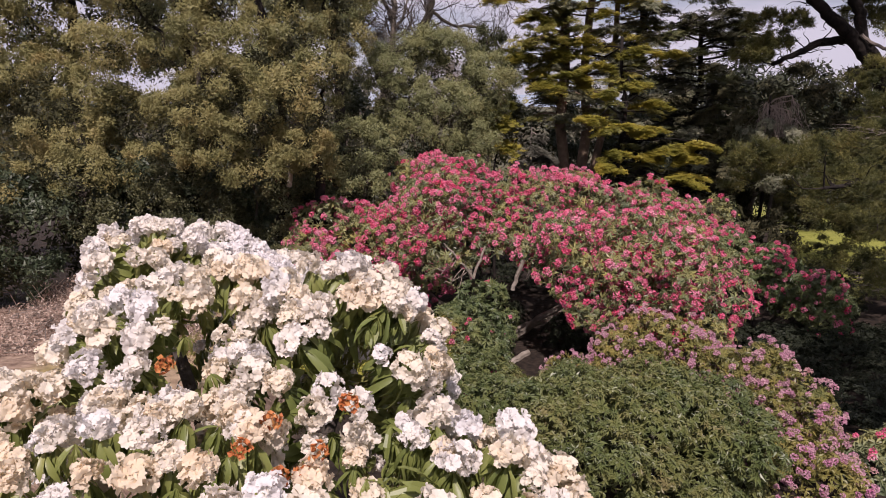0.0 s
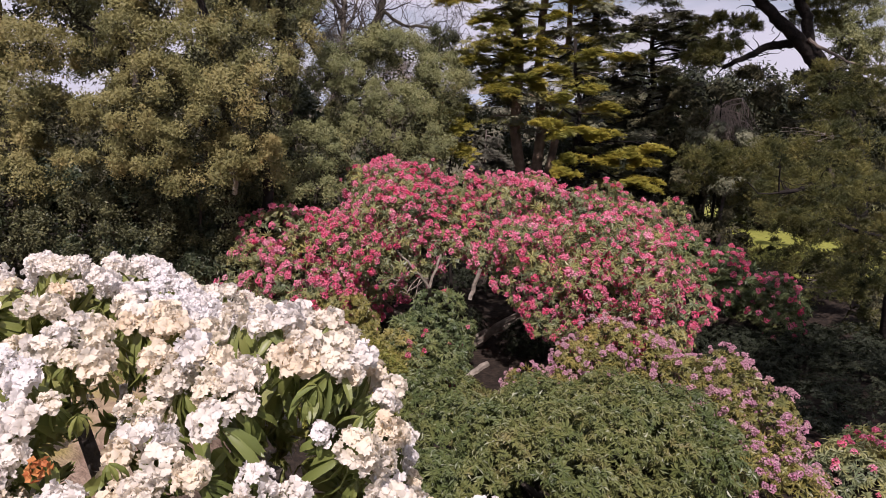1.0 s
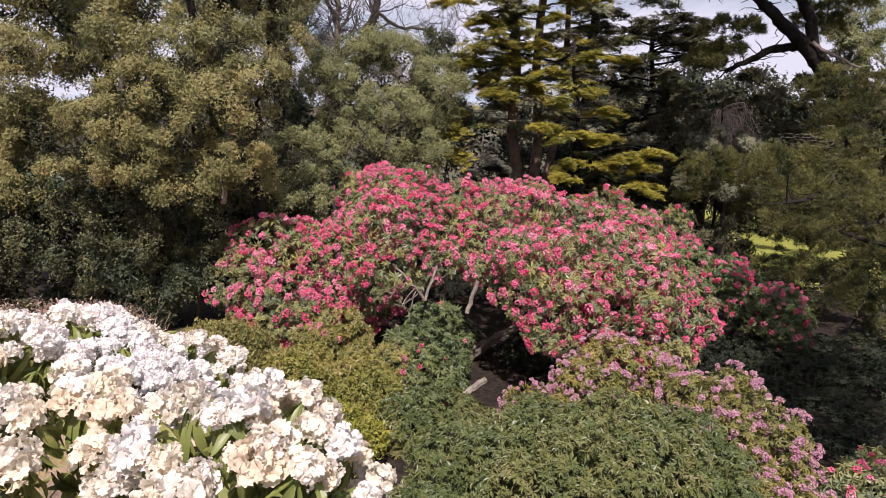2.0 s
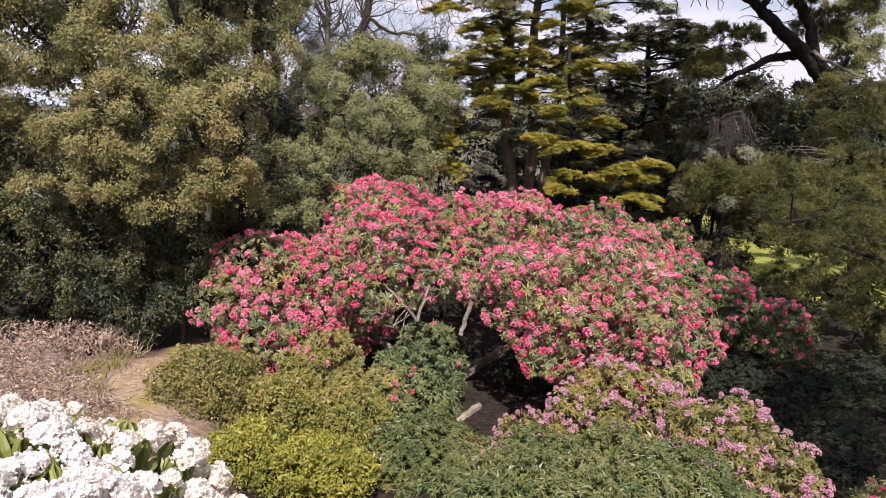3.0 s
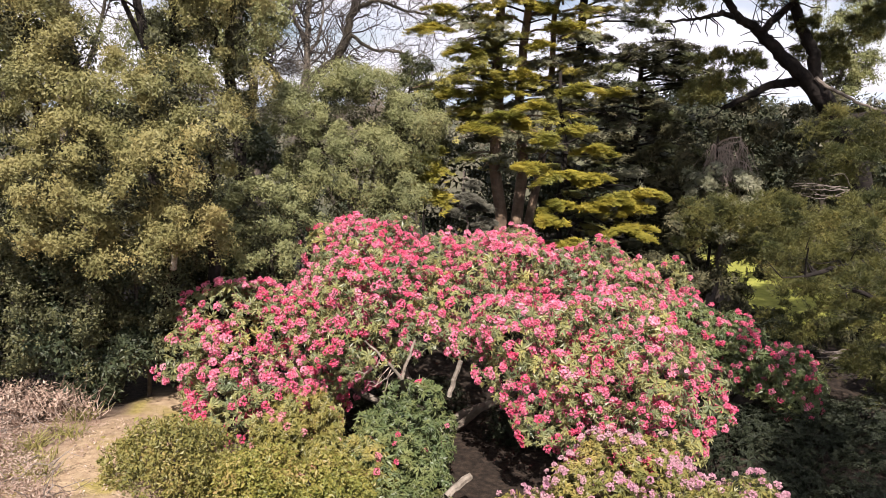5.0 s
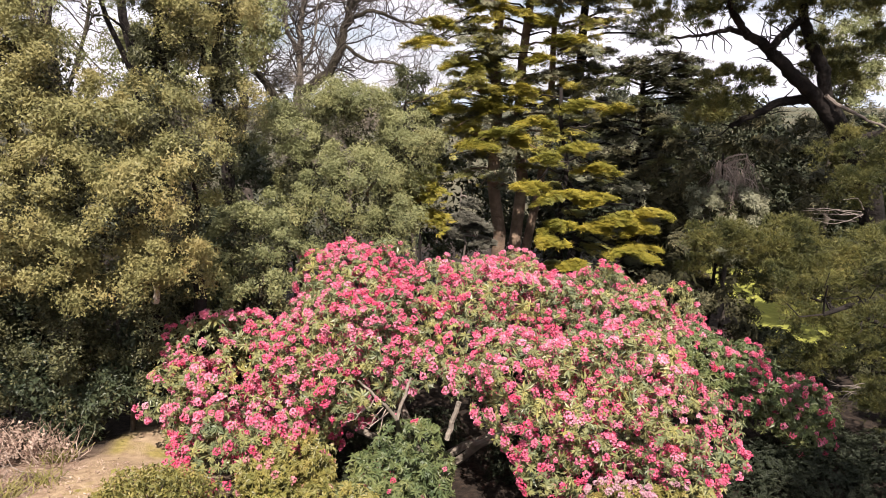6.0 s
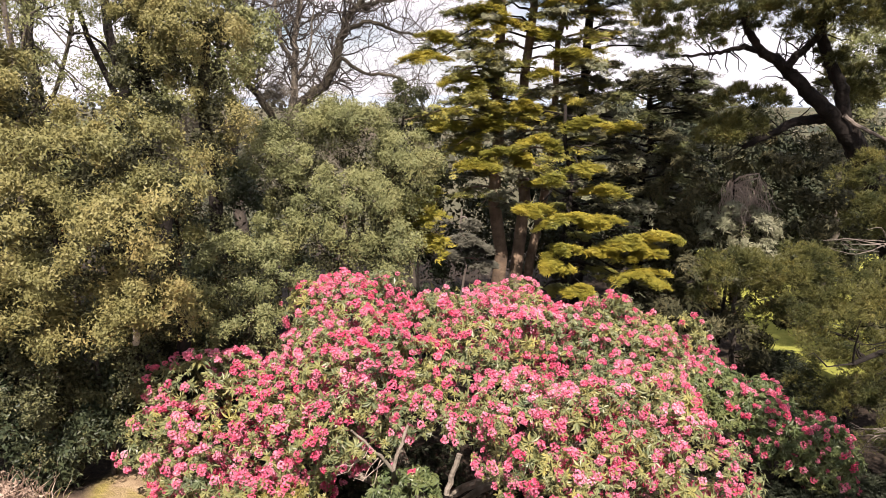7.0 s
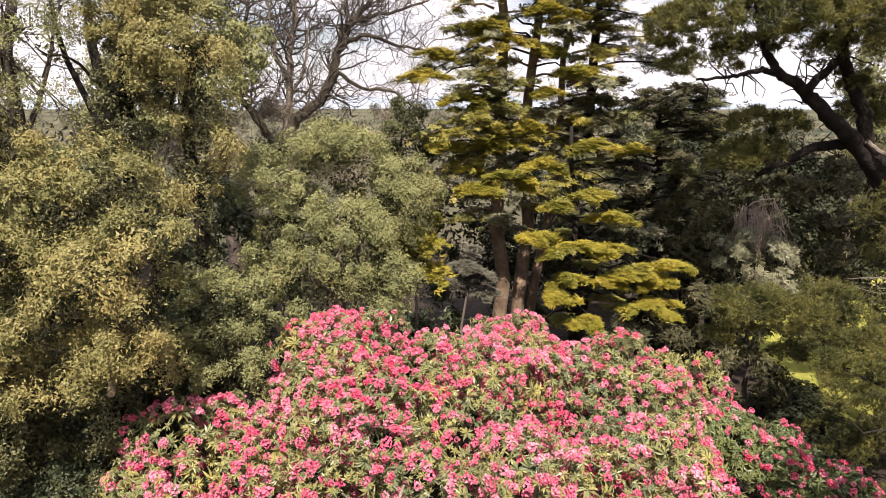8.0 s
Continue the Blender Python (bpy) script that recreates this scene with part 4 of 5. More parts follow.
broadleaf("tall_tree", "tall dark evergreen tree with gaps of sky in its crown", "tree", foot(-8.5, 23.0),
          [(-9.6, 23, 9.4, 1.4, 1.3, 1.8), (-11.2, 24, 8.5, 1.8, 1.5, 2.2), (-7.4, 23, 6.3, 1.6, 1.4, 1.4)], "grey_oak_leaf", [((-8.4, 23.4, 0.6), (-8.0, 23.4, 11.0), 0.3, 0.12), ((-6.4, 23.8, 0.6), (-6.4, 23.7, 11.5), 0.22, 0.1)],
          density=1.3, per=36, spray=0.22, radius=0.4, bark="dark_bark")
broadleaf("tall_tree", "tall grey-green evergreen tree behind the oaks", "tree", foot(-3.6, 25.5),
          [(-4.4, 25.5, 9.6, 1.8, 1.4, 1.8), (-5.8, 25.5, 8.4, 1.6, 1.4, 1.6)], "grey_oak_leaf", [((-3.6, 26, 0.4), (-3.9, 26, 10.5), 0.25, 0.12)], density=1.4, per=36, spray=0.22, radius=0.4)
broadleaf("tall_tree", "tall brownish evergreen tree at the garden's edge", "tree", foot(-11.0, 20.0),
          [(-12.4, 19.6, 8.6, 1.8, 1.3, 1.6), (-10.2, 20.0, 9.6, 1.5, 1.2, 1.5), (-11.4, 20.0, 6.6, 1.6, 1.2, 1.4), (-13.8, 19.0, 6.8, 1.6, 1.2, 1.6)], "oak_leaf", [((-11, 20.2, 0.6), (-10.8, 20.2, 9.6), 0.22, 0.1)], density=1.8, per=36, spray=0.2, radius=0.36, bark="dark_bark")
# added out of view only to block the sun from the ground at right
broadleaf("evergreen_oak", "unseen evergreen oak added to cast shade on the east side", "tree", foot(10.2, -0.5),
          [(8.7, 4.0, 10.8, 2.0, 2.2, 1.5), (8.0, 2.3, 10.8, 1.6, 1.4, 1.4), (10.2, 2.4, 10.4, 1.8, 1.6, 1.5)], "grey_oak_leaf", [((10.2, -0.5, 1.5), (8.7, 3.0, 10.0), 0.22, 0.12)], density=1.0, per=30, spray=0.26, radius=0.45)
broadleaf("evergreen_oak", "evergreen oak with a tall sunny yellow-brown crown", "tree", foot(-6.2, 16.6),
          [(-5.05, 15.8, 8.15, 0.65, 0.6, 0.55), (-5.9, 15.8, 8.45, 0.68, 0.6, 0.6), (-4.85, 15.8, 7.6, 0.42, 0.4, 0.4), (-5.65, 15.8, 7.5, 0.5, 0.5, 0.4), (-6.4, 15.8, 6.8, 0.45, 0.45, 0.4), (-6.9, 15.9, 8.0, 0.65, 0.6, 0.55), (-7.2, 15.8, 9.2, 0.8, 0.7, 0.6), (-5.7, 15.9, 9.4, 0.7, 0.6, 0.5), (-7.6, 15.7, 7.0, 0.65, 0.6, 0.5)], "oak_leaf",
          [((-6.2, 16.6, 1.0), (-6.0, 16.2, 8.6), 0.16, 0.07)], bark="dark_bark", limbs=[((-6.1, 16.3, 6.6), (-5.0, 15.9, 8.0), 0.05, 0.02), ((-6.1, 16.3, 6.4), (-7.3, 15.9, 8.6), 0.05, 0.02)])
broadleaf("ivy", "ivy hanging in dark curtains beneath an oak", "ivy", foot(-4.8, 16.0),
          # the lobe at (-2.95, 18.8) is added to fill a shaded gap by the narrow oak
          [(-5.2, 16.2, 3.6, 0.45, 0.35, 1.4), (-6.2, 16.1, 3.7, 0.45, 0.35, 1.3), (-4.2, 16.7, 3.5, 0.4, 0.35, 1.4), (-3.4, 16.8, 3.7, 0.35, 0.35, 1.2), (-7.2, 15.9, 3.9, 0.5, 0.4, 1.2), (-4.8, 16.4, 3.0, 0.22, 0.2, 1.6), (-5.7, 16.1, 3.0, 0.22, 0.2, 1.5), (-3.7, 16.9, 3.0, 0.2, 0.2, 1.5), (-6.7, 15.8, 2.8, 0.25, 0.2, 1.4), (-8.0, 15.2, 3.2, 0.3, 0.3, 1.4), (-2.95, 18.8, 5.4, 0.32, 0.3, 1.3), (-4.0, 15.9, 3.6, 0.25, 0.22, 1.1), (-5.5, 15.6, 3.6, 0.28, 0.22, 1.2), (-6.4, 15.5, 3.4, 0.28, 0.22, 1.2), (-7.5, 15.2, 3.0, 0.35, 0.25, 1.2)], "ivy", [((-4.8, 17.0, 0.8), (-4.8, 16.4, 4.8), 0.05, 0.03)], radius=0.22, density=3.2, per=30, spray=0.12, models=LEAF_SPRAY)
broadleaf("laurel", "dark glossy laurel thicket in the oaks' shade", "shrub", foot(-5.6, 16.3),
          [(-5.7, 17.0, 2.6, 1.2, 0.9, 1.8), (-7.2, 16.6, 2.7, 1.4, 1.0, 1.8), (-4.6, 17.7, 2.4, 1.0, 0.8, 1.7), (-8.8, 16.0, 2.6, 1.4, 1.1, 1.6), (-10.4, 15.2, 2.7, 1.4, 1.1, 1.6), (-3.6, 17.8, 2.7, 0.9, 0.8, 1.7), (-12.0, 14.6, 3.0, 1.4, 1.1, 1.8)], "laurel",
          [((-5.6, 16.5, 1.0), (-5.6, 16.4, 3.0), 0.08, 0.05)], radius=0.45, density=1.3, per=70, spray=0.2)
broadleaf("yew", "very dark yew thicket behind the pines", "tree", foot(11.5, 25.0),
          [(10.6, 24.0, 3.6, 1.8, 1.3, 3.2), (12.2, 22.6, 4.7, 1.5, 1.2, 1.9), (14.4, 22.8, 4.0, 1.9, 1.4, 3.4), (16.6, 21.5, 3.6, 1.9, 1.4, 3.2), (9.2, 21.8, 2.0, 1.2, 1.0, 1.9), (12.2, 23.2, 5.9, 1.7, 1.2, 1.4), (14.6, 23.0, 5.9, 1.7, 1.2, 1.2)], "dark_conifer", [((11.5, 25, 0), (11.5, 24.5, 5), 0.25, 0.1)], density=0.7, per=28, spray=0.28, models=FAN)
broadleaf("yew", "dark low yew beside a pine", "shrub", foot(13.2, 17.0),
          [(12.6, 17.6, 1.5, 1.1, 1.0, 1.6), (14.0, 17.4, 2.6, 1.5, 1.2, 2.6), (10.0, 20.2, 1.2, 0.7, 0.6, 1.2), (11.24, 20.4, 2.67, 0.75, 0.6, 0.45), (12.24, 20.2, 2.46, 0.7, 0.6, 0.4)], "dark_conifer", [((13.2, 17, 0), (13.2, 17, 2.2), 0.12, 0.06)], density=0.7, per=28, spray=0.25, models=FAN)
broadleaf("juniper", "soft olive-green juniper beneath a weeping tree", "shrub", foot(10.4, 20.9),
          [(9.8, 20.9, 4.7, 0.55, 0.5, 0.5), (10.5, 20.8, 4.55, 0.7, 0.6, 0.6), (11.1, 20.6, 4.3, 0.6, 0.55, 0.5), (10.4, 20.7, 3.8, 0.9, 0.7, 0.8)], "grey_conifer", [((10.4, 20.9, 0), (10.4, 20.9, 4.4), 0.08, 0.04)], density=3.2, radius=0.22, per=26, spray=0.18, models=FAN)
broadleaf("poplar", "pale grey-green tree beyond a pine", "tree", foot(20.0, 30.0),
          [(20.0, 30, 9.6, 1.1, 0.9, 1.9), (20.4, 30, 7.6, 1.0, 0.9, 1.5)], "grey_oak_leaf", [((20.0, 30.2, 0), (20.0, 30.1, 9.5), 0.16, 0.06)], density=1.8, per=40, spray=0.2, radius=0.36)
broadleaf("holly_hedge", "long dark holly hedge behind the conifers, with shade filler between the oaks", "hedge", foot(2.0, 28.0),
          # the first two lobes are dark filler standing in for shade between the oaks
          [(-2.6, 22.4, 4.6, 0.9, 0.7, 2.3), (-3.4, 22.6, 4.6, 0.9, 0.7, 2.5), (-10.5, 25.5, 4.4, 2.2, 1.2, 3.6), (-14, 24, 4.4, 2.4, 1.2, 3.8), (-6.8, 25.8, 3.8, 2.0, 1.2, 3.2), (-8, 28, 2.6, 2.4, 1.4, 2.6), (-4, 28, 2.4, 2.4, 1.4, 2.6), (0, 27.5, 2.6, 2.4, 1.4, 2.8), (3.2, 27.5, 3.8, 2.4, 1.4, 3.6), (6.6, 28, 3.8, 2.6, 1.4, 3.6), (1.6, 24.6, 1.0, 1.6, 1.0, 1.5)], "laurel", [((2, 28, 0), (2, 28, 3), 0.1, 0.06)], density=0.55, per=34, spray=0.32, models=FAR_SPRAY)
broadleaf("conifer_belt", "dark belt of far conifers along a field", "trees", foot(14.0, 33.0),
          [(9.5, 33, 3.6, 1.8, 1.2, 3.6), (12.0, 33.5, 3.8, 2.0, 1.2, 3.8), (15.0, 33, 3.4, 2.2, 1.2, 3.5), (18.0, 33, 3.7, 2.2, 1.2, 3.6), (21.5, 32, 3.5, 2.2, 1.2, 3.5), (24.5, 31, 3.5, 2.0, 1.2, 3.5)], "far_conifer", [((12, 33, 0), (12, 33, 6), 0.2, 0.1)], density=0.9, per=26, spray=0.5, radius=0.6, models=FAR_SPRAY)
broadleaf("thicket", "brown twiggy thicket beneath a bare oak", "thicket", foot(-2.4, 26.8),
          [(-3.0, 27.0, 6.4, 1.8, 1.0, 2.0), (-1.2, 27.2, 6.2, 1.6, 1.0, 2.0), (0.8, 27.4, 6.0, 1.3, 1.0, 2.0), (-5.0, 27.2, 5.8, 1.6, 1.0, 1.9)], "haze_twig", [((-2.4, 27, 0), (-2.4, 27, 5), 0.08, 0.04)], density=1.0, per=30, spray=0.26, models=TWIGGY)
broadleaf("small_spruce", "small dark green spruce behind an oak", "tree", foot(1.6, 25.4),
          [(1.6, 25.4, 5.2, 1.0, 0.9, 1.4), (1.6, 25.4, 7.0, 0.65, 0.6, 1.1), (1.6, 25.4, 8.2, 0.3, 0.3, 0.7)], "green_spruce", [((1.6, 25.4, 0), (1.6, 25.4, 8.2), 0.1, 0.03)], density=1.2, radius=0.3, per=60, spray=0.2, models=FAR_SPRAY)

# ---------------------------------------------------------------- conifers with layered branches
def plate(a, b, size, per_m, width, ruffle=0.30):
    """Flat fans of foliage in a few overlapping clumps along one branch from a to b."""
    L = np.linalg.norm(b - a)
    along = (b - a) / L
    side = unit(np.cross(b - a, [0, 0, 1.0]))
    p = []
    for _ in range(max(2, int(L * 2.4))):
        t = rng.uniform(0.3, 0.97)
        w = rng.uniform(-1, 1) * width * L * math.sin(math.pi * min(0.95, t))
        k = max(5, int(per_m * 0.34))
        h = rng.normal(0, 0.5)
        u, v = along * math.cos(h) + side * math.sin(h), side * math.cos(h) - along * math.sin(h)
        r = rng.uniform(0.7, 1.3) * (0.26 + 0.11 * L)
        x, y = rng.normal(0, 0.5, k) * r, rng.normal(0, 0.26, k) * r
        q = a + (b - a) * t + side * w + u * x[:, None] + v * y[:, None]
        q[:, 2] += 0.08 * L * math.sin(math.pi * t) + rng.normal(0, 0.05) - 0.35 * (x ** 2 + y ** 2) / r + 0.1 * ruffle * rng.normal(size=k)
        p.append(q)
    p = np.concatenate(p)
    n = unit(np.array([0, -0.12, 1.0]) + ruffle * rng.normal(size=p.shape))
    return scatter(FAN, p, n, size * rng.uniform(0.7, 1.25, len(p)))


def conifer(name, label, base, stems, whorls, mats, size=0.17, per_m=70, width=0.30, bark="dark_bark", ruffle=0.30):
    """stems: (foot, top, radius); whorls: (stem, height from, to, how many, length, rise, azimuth, spread)."""
    ob = thing(name, label, "conifer", base)
    for a, b, r in stems:
        part("trunk", limb(a, b, r, r * 0.35, 9, 0, 0.012, 10), M[bark], ob, smooth=True)
    for s, z0, z1, count, length, rise, az, spread in whorls:
        a, b, _ = stems[s]
        a, b = np.array(a, float), np.array(b, float)
        for k in range(count):
            z = z0 + (z1 - z0) * (k + rng.uniform(0, 1)) / count
            o = a + (b - a) * (z - a[2]) / (b[2] - a[2])
            h = radians(az + rng.uniform(-spread, spread))
            L = length * rng.uniform(0.6, 1.2)
            e = o + np.array([math.cos(h) * L, math.sin(h) * L, rise * L + rng.normal(0, 0.08)])
            br = part("branch", tube(bent(o, e, 5, 0.08 * L, 0.02), np.linspace(0.04, 0.010, 5), 5), M[bark], ob)
            part("foliage_spray", plate(o, e, size, per_m, width, ruffle), M[mats[rng.integers(0, len(mats))]], br, kind="stuff")
            for _ in range(4):
                q = o + (e - o) * rng.uniform(0.1, 0.7)
                q2 = q + np.array([rng.normal(0, 0.3), rng.normal(0, 0.3), rng.normal(-0.05, 0.15)])
                part("twig", tube(bent(q, q2, 4, 0, 0.06), np.linspace(0.008, 0.003, 4), 3), M["twig"], br)
    return ob


def level_boughs(ob, stem, places, mats, size=0.155, bark="dark_bark"):
    """Flat ragged boughs (centre x y z, half width), each on a branch of its own from the stem."""
    a, b = (np.array(q, float) for q in stem)
    for x, y, z, w in places:
        c = np.array([x, y, z])
        o = a + (b - a) * np.clip((z + 0.1 - a[2]) / (b[2] - a[2]), 0.05, 0.97)
        br = part("branch", tube(bent(o, c, 6, 0.1, 0.03), np.linspace(0.035, 0.012, 6), 5), M[bark], ob)
        p = []
        for _ in range(7):
            h = rng.uniform(0, 2 * np.pi)
            u, v = np.array([math.cos(h), 0.7 * math.sin(h), -0.10]), np.array([-math.sin(h), 0.7 * math.cos(h), 0])
            k = int(34 + 36 * w)
            t, q = rng.uniform(0.0, 1.05, k) * rng.uniform(0.65, 1.15), rng.normal(0, 0.17, k)
            f = c + np.outer(t * w, u) + np.outer(q * w * (1.1 - 0.7 * t), v)
            f[:, 2] += rng.normal(0, 0.035, k) + rng.normal(0, 0.05) - 0.14 * w * t * t
            p.append(f)
        p = np.concatenate(p)
        n = unit(np.array([0, -0.15, 1.0]) + 0.2 * rng.normal(size=p.shape))
        part("foliage_spray", scatter(FAN, p, n, size * rng.uniform(0.65, 1.2, len(p))), M[mats[rng.integers(0, len(mats))]], br, kind="stuff")


tall_gold = conifer("golden_cypress", "tall conifer with layered yellow-green branches and bare stems", foot(4.4, 23.8),
        [((4.2, 23.9, 0), (3.9, 23.9, 14), 0.25), ((4.75, 23.9, 0), (5.2, 24.2, 14), 0.23), ((5.1, 24.0, 0), (6.6, 24.2, 13), 0.17)],
        [(0, 5.0, 12.5, 40, 1.4, -0.06, 232, 105), (1, 5.6, 12.5, 36, 1.4, -0.04, 270, 105), (2, 6.6, 12.5, 28, 1.6, 0.0, 300, 100), (0, 6.0, 10.5, 12, 2.2, -0.1, 214, 40)], ["green_conifer", "green_conifer", "grey_conifer"], size=0.19, per_m=75, bark="brown_bark")
level_boughs(tall_gold, ((4.2, 23.9, 0), (3.9, 23.9, 14)), [(2.14, 23.0, 9.33, 0.79), (3.08, 23.0, 8.78, 0.87), (3.42, 23.0, 8.49, 0.61), (3.43, 23.0, 8.1, 0.79), (4.01, 23.0, 8.95, 0.52), (3.78, 23.0, 7.6, 0.7), (5.31, 23.0, 8.88, 0.52), (4.64, 23.0, 7.97, 0.52), (3.09, 23.0, 6.97, 0.52), (2.57, 23.0, 7.47, 0.52), (4.3, 23.0, 7.47, 0.7)], ["golden", "green_conifer", "golden"])
level_boughs(tall_gold, ((4.65, 24.0, 0), (5.2, 24.2, 14)), [(3.95, 21.6, 6.87, 0.81), (4.77, 21.6, 7.12, 0.73), (4.45, 21.6, 6.55, 0.29), (6.33, 21.6, 7.57, 0.9), (7.25, 21.6, 7.54, 0.49), (3.22, 21.6, 6.57, 0.65), (3.89, 23.0, 10.25, 0.75), (3.59, 23.0, 10.6, 0.6), (5.82, 23.0, 10.83, 0.6), (5.25, 23.0, 9.98, 0.6), (6.04, 23.0, 9.46, 0.6), (2.28, 23.0, 9.82, 0.6), (5.07, 23.0, 11.03, 0.6), (8.43, 23.0, 10.94, 0.6)], ["golden"])
front_gold = conifer("golden_cypress", "golden-yellow cypress with flat level branch fans", foot(6.1, 21.8),
        [((6.0, 21.9, 0), (5.6, 21.8, 8.0), 0.12)],
        [(0, 3.0, 7.4, 12, 1.2, -0.10, 285, 100)], ["green_conifer"], size=0.18, per_m=70, width=0.26, ruffle=0.16)
level_boughs(front_gold, ((6.0, 21.9, 0), (5.6, 21.8, 8.0)), [(5.65, 20.3, 6.49, 0.68), (4.8, 20.3, 6.19, 0.38), (6.22, 20.3, 6.0, 0.61), (4.35, 20.3, 5.53, 0.61), (5.38, 20.3, 5.27, 0.91), (6.94, 20.3, 4.63, 0.68), (7.75, 20.3, 4.77, 0.53), (6.3, 20.3, 4.38, 0.46), (7.45, 20.3, 4.33, 0.61), (4.87, 20.3, 4.09, 0.61), (7.24, 20.3, 3.73, 0.84), (5.78, 20.3, 3.4, 0.53), (6.11, 20.3, 5.14, 0.61), (5.17, 20.3, 4.45, 0.46)], ["golden"])
conifer("golden_cypress", "small golden cypress with a few drooping sprays", foot(1.7, 20.9),
        [((1.7, 20.9, 0), (1.6, 20.8, 6.1), 0.05)], [(0, 4.5, 6.0, 14, 0.65, -0.16, 270, 110)], ["golden"], per_m=110)
dead = thing("dead_cypress", "small half-dead cypress with bleached grey sprays", "conifer", foot(2.9, 22.3))
part("stem", limb((2.9, 22.3, 0), (2.9, 22.2, 5.2), 0.05, 0.02), M["twig"], dead)
level_boughs(dead, ((2.9, 22.3, 0), (2.9, 22.2, 5.2)), [(2.95, 21.9, 4.45, 0.5), (3.4, 22.0, 4.2, 0.4), (2.5, 21.9, 4.0, 0.35), (3.1, 22.0, 4.85, 0.3), (3.5, 22.0, 3.7, 0.35)], ["bleached"], bark="twig")
dt = []
for _ in range(26):
    o = np.array([2.35, 22.4, rng.uniform(3.7, 4.5)])
    e = o + np.array([rng.normal(0, 0.35), rng.normal(-0.1, 0.2), rng.uniform(0.0, 0.8)])
    dt.append(tube(bent(o, e, 5, 0.05, 0.07), np.linspace(0.008, 0.003, 5), 3))
part("twig_mass", joined(dt), M["twig"], dead, kind="stuff")
conifer("cedar", "dark cedar with long level branches in shade", foot(7.4, 25.2),
        [((7.2, 25.2, 0), (7.4, 25.2, 13.5), 0.25), ((9.2, 24.6, 0), (9.1, 24.6, 9.0), 0.2)],
        [(0, 4.0, 12.5, 36, 2.4, 0.0, 310, 100), (1, 0.6, 8.9, 80, 2.0, -0.06, 280, 120), (1, 7.8, 8.9, 10, 2.0, 0.06, 310, 80)], ["dark_conifer", "grey_conifer", "green_spruce", "dark_conifer"], size=0.24, per_m=46)


# ---------------------------------------------------------------- pines
def pine(name, label, base, trunks, pads, bark="dark_bark", density=7.0, per=60, spray=0.08, clump=0.22, dead=()):
    ob = thing(name, label, "pine", base)
    twigs = []
    for pts, r0, r1 in trunks:
        q = spline(pts, 7)
        q[1:-1] += rng.normal(0, 0.012, (len(q) - 2, 3))
        twigs += [tube(bent(q[j], q[j] + np.array([rng.normal(0, 0.35), rng.normal(0, 0.3), rng.normal(0.12, 0.3)]), 5, 0.0, 0.1), np.linspace(0.018, 0.005, 5), 4) for j in rng.integers(len(q) // 3, len(q), 16)]
        part("limb", tube(q, np.linspace(r0, r1, len(q)), 12, 0.09), M[bark], ob, smooth=True)
    part("twig_mass", joined(twigs), M[bark], ob, kind="stuff")
    for pts in dead:
        big = len(pts) > 3
        q = spline(pts, 4)
        q += rng.normal(0, 0.014 if big else 0.008, q.shape)
        part("dead_limb" if big else "dead_twig", tube(q, np.linspace(0.055, 0.02, len(q)) if big else np.linspace(0.012, 0.003, len(q)), 7), M["twig"], ob, "bleached grey dead wood")
    p, n, lobe, ext = clumps(pads, density, clump, per, -0.6, 0.75, 0.3)
    size = spray * rng.uniform(0.8, 1.3, len(p))
    for k in range(len(pads)):
        i = lobe == k
        part("needle_pad", scatter(TUFT, p[i], unit(n[i] + np.array([0, 0, 0.4])), size[i]), M["pine"], ob, kind="stuff")
    return ob


OLD_TRUNK = [
    ([(14.4, 19.8, -0.1), (13.4, 19.3, 4.6), (12.3, 19.1, 6.45), (11.5, 18.95, 7.4)], 0.32, 0.23),
    ([(11.6, 18.95, 7.2), (10.98, 18.9, 7.82), (10.5, 18.9, 8.19), (9.95, 18.9, 8.66), (9.58, 18.8, 8.9), (9.05, 18.7, 9.14)], 0.20, 0.10),
    ([(9.05, 18.7, 9.14), (8.62, 18.6, 9.22), (8.35, 18.6, 9.18), (7.89, 18.6, 9.09), (7.17, 18.6, 9.03)], 0.07, 0.025),
    ([(9.1, 18.7, 9.1), (8.68, 18.6, 9.5), (8.44, 18.6, 10.05), (8.27, 18.6, 10.8)], 0.10, 0.05)]
OLD_BOUGHS = [
    ([(11.45, 18.95, 7.4), (11.2, 18.9, 8.34), (10.88, 18.9, 8.85), (10.6, 18.9, 9.41), (10.41, 18.9, 10.09), (10.15, 18.9, 11.05)], 0.16, 0.09),
    ([(9.7, 18.75, 8.8), (9.87, 18.7, 9.06), (10.1, 18.7, 9.23), (10.4, 18.75, 9.5)], 0.10, 0.07),
    ([(11.1, 19.2, 7.7), (10.41, 19.3, 7.58), (9.86, 19.3, 7.32), (9.2, 19.3, 7.02)], 0.13, 0.06),
    ([(12.0, 18.6, 6.7), (12.7, 18.2, 6.9), (14.0, 17.8, 6.7)], 0.10, 0.05)]
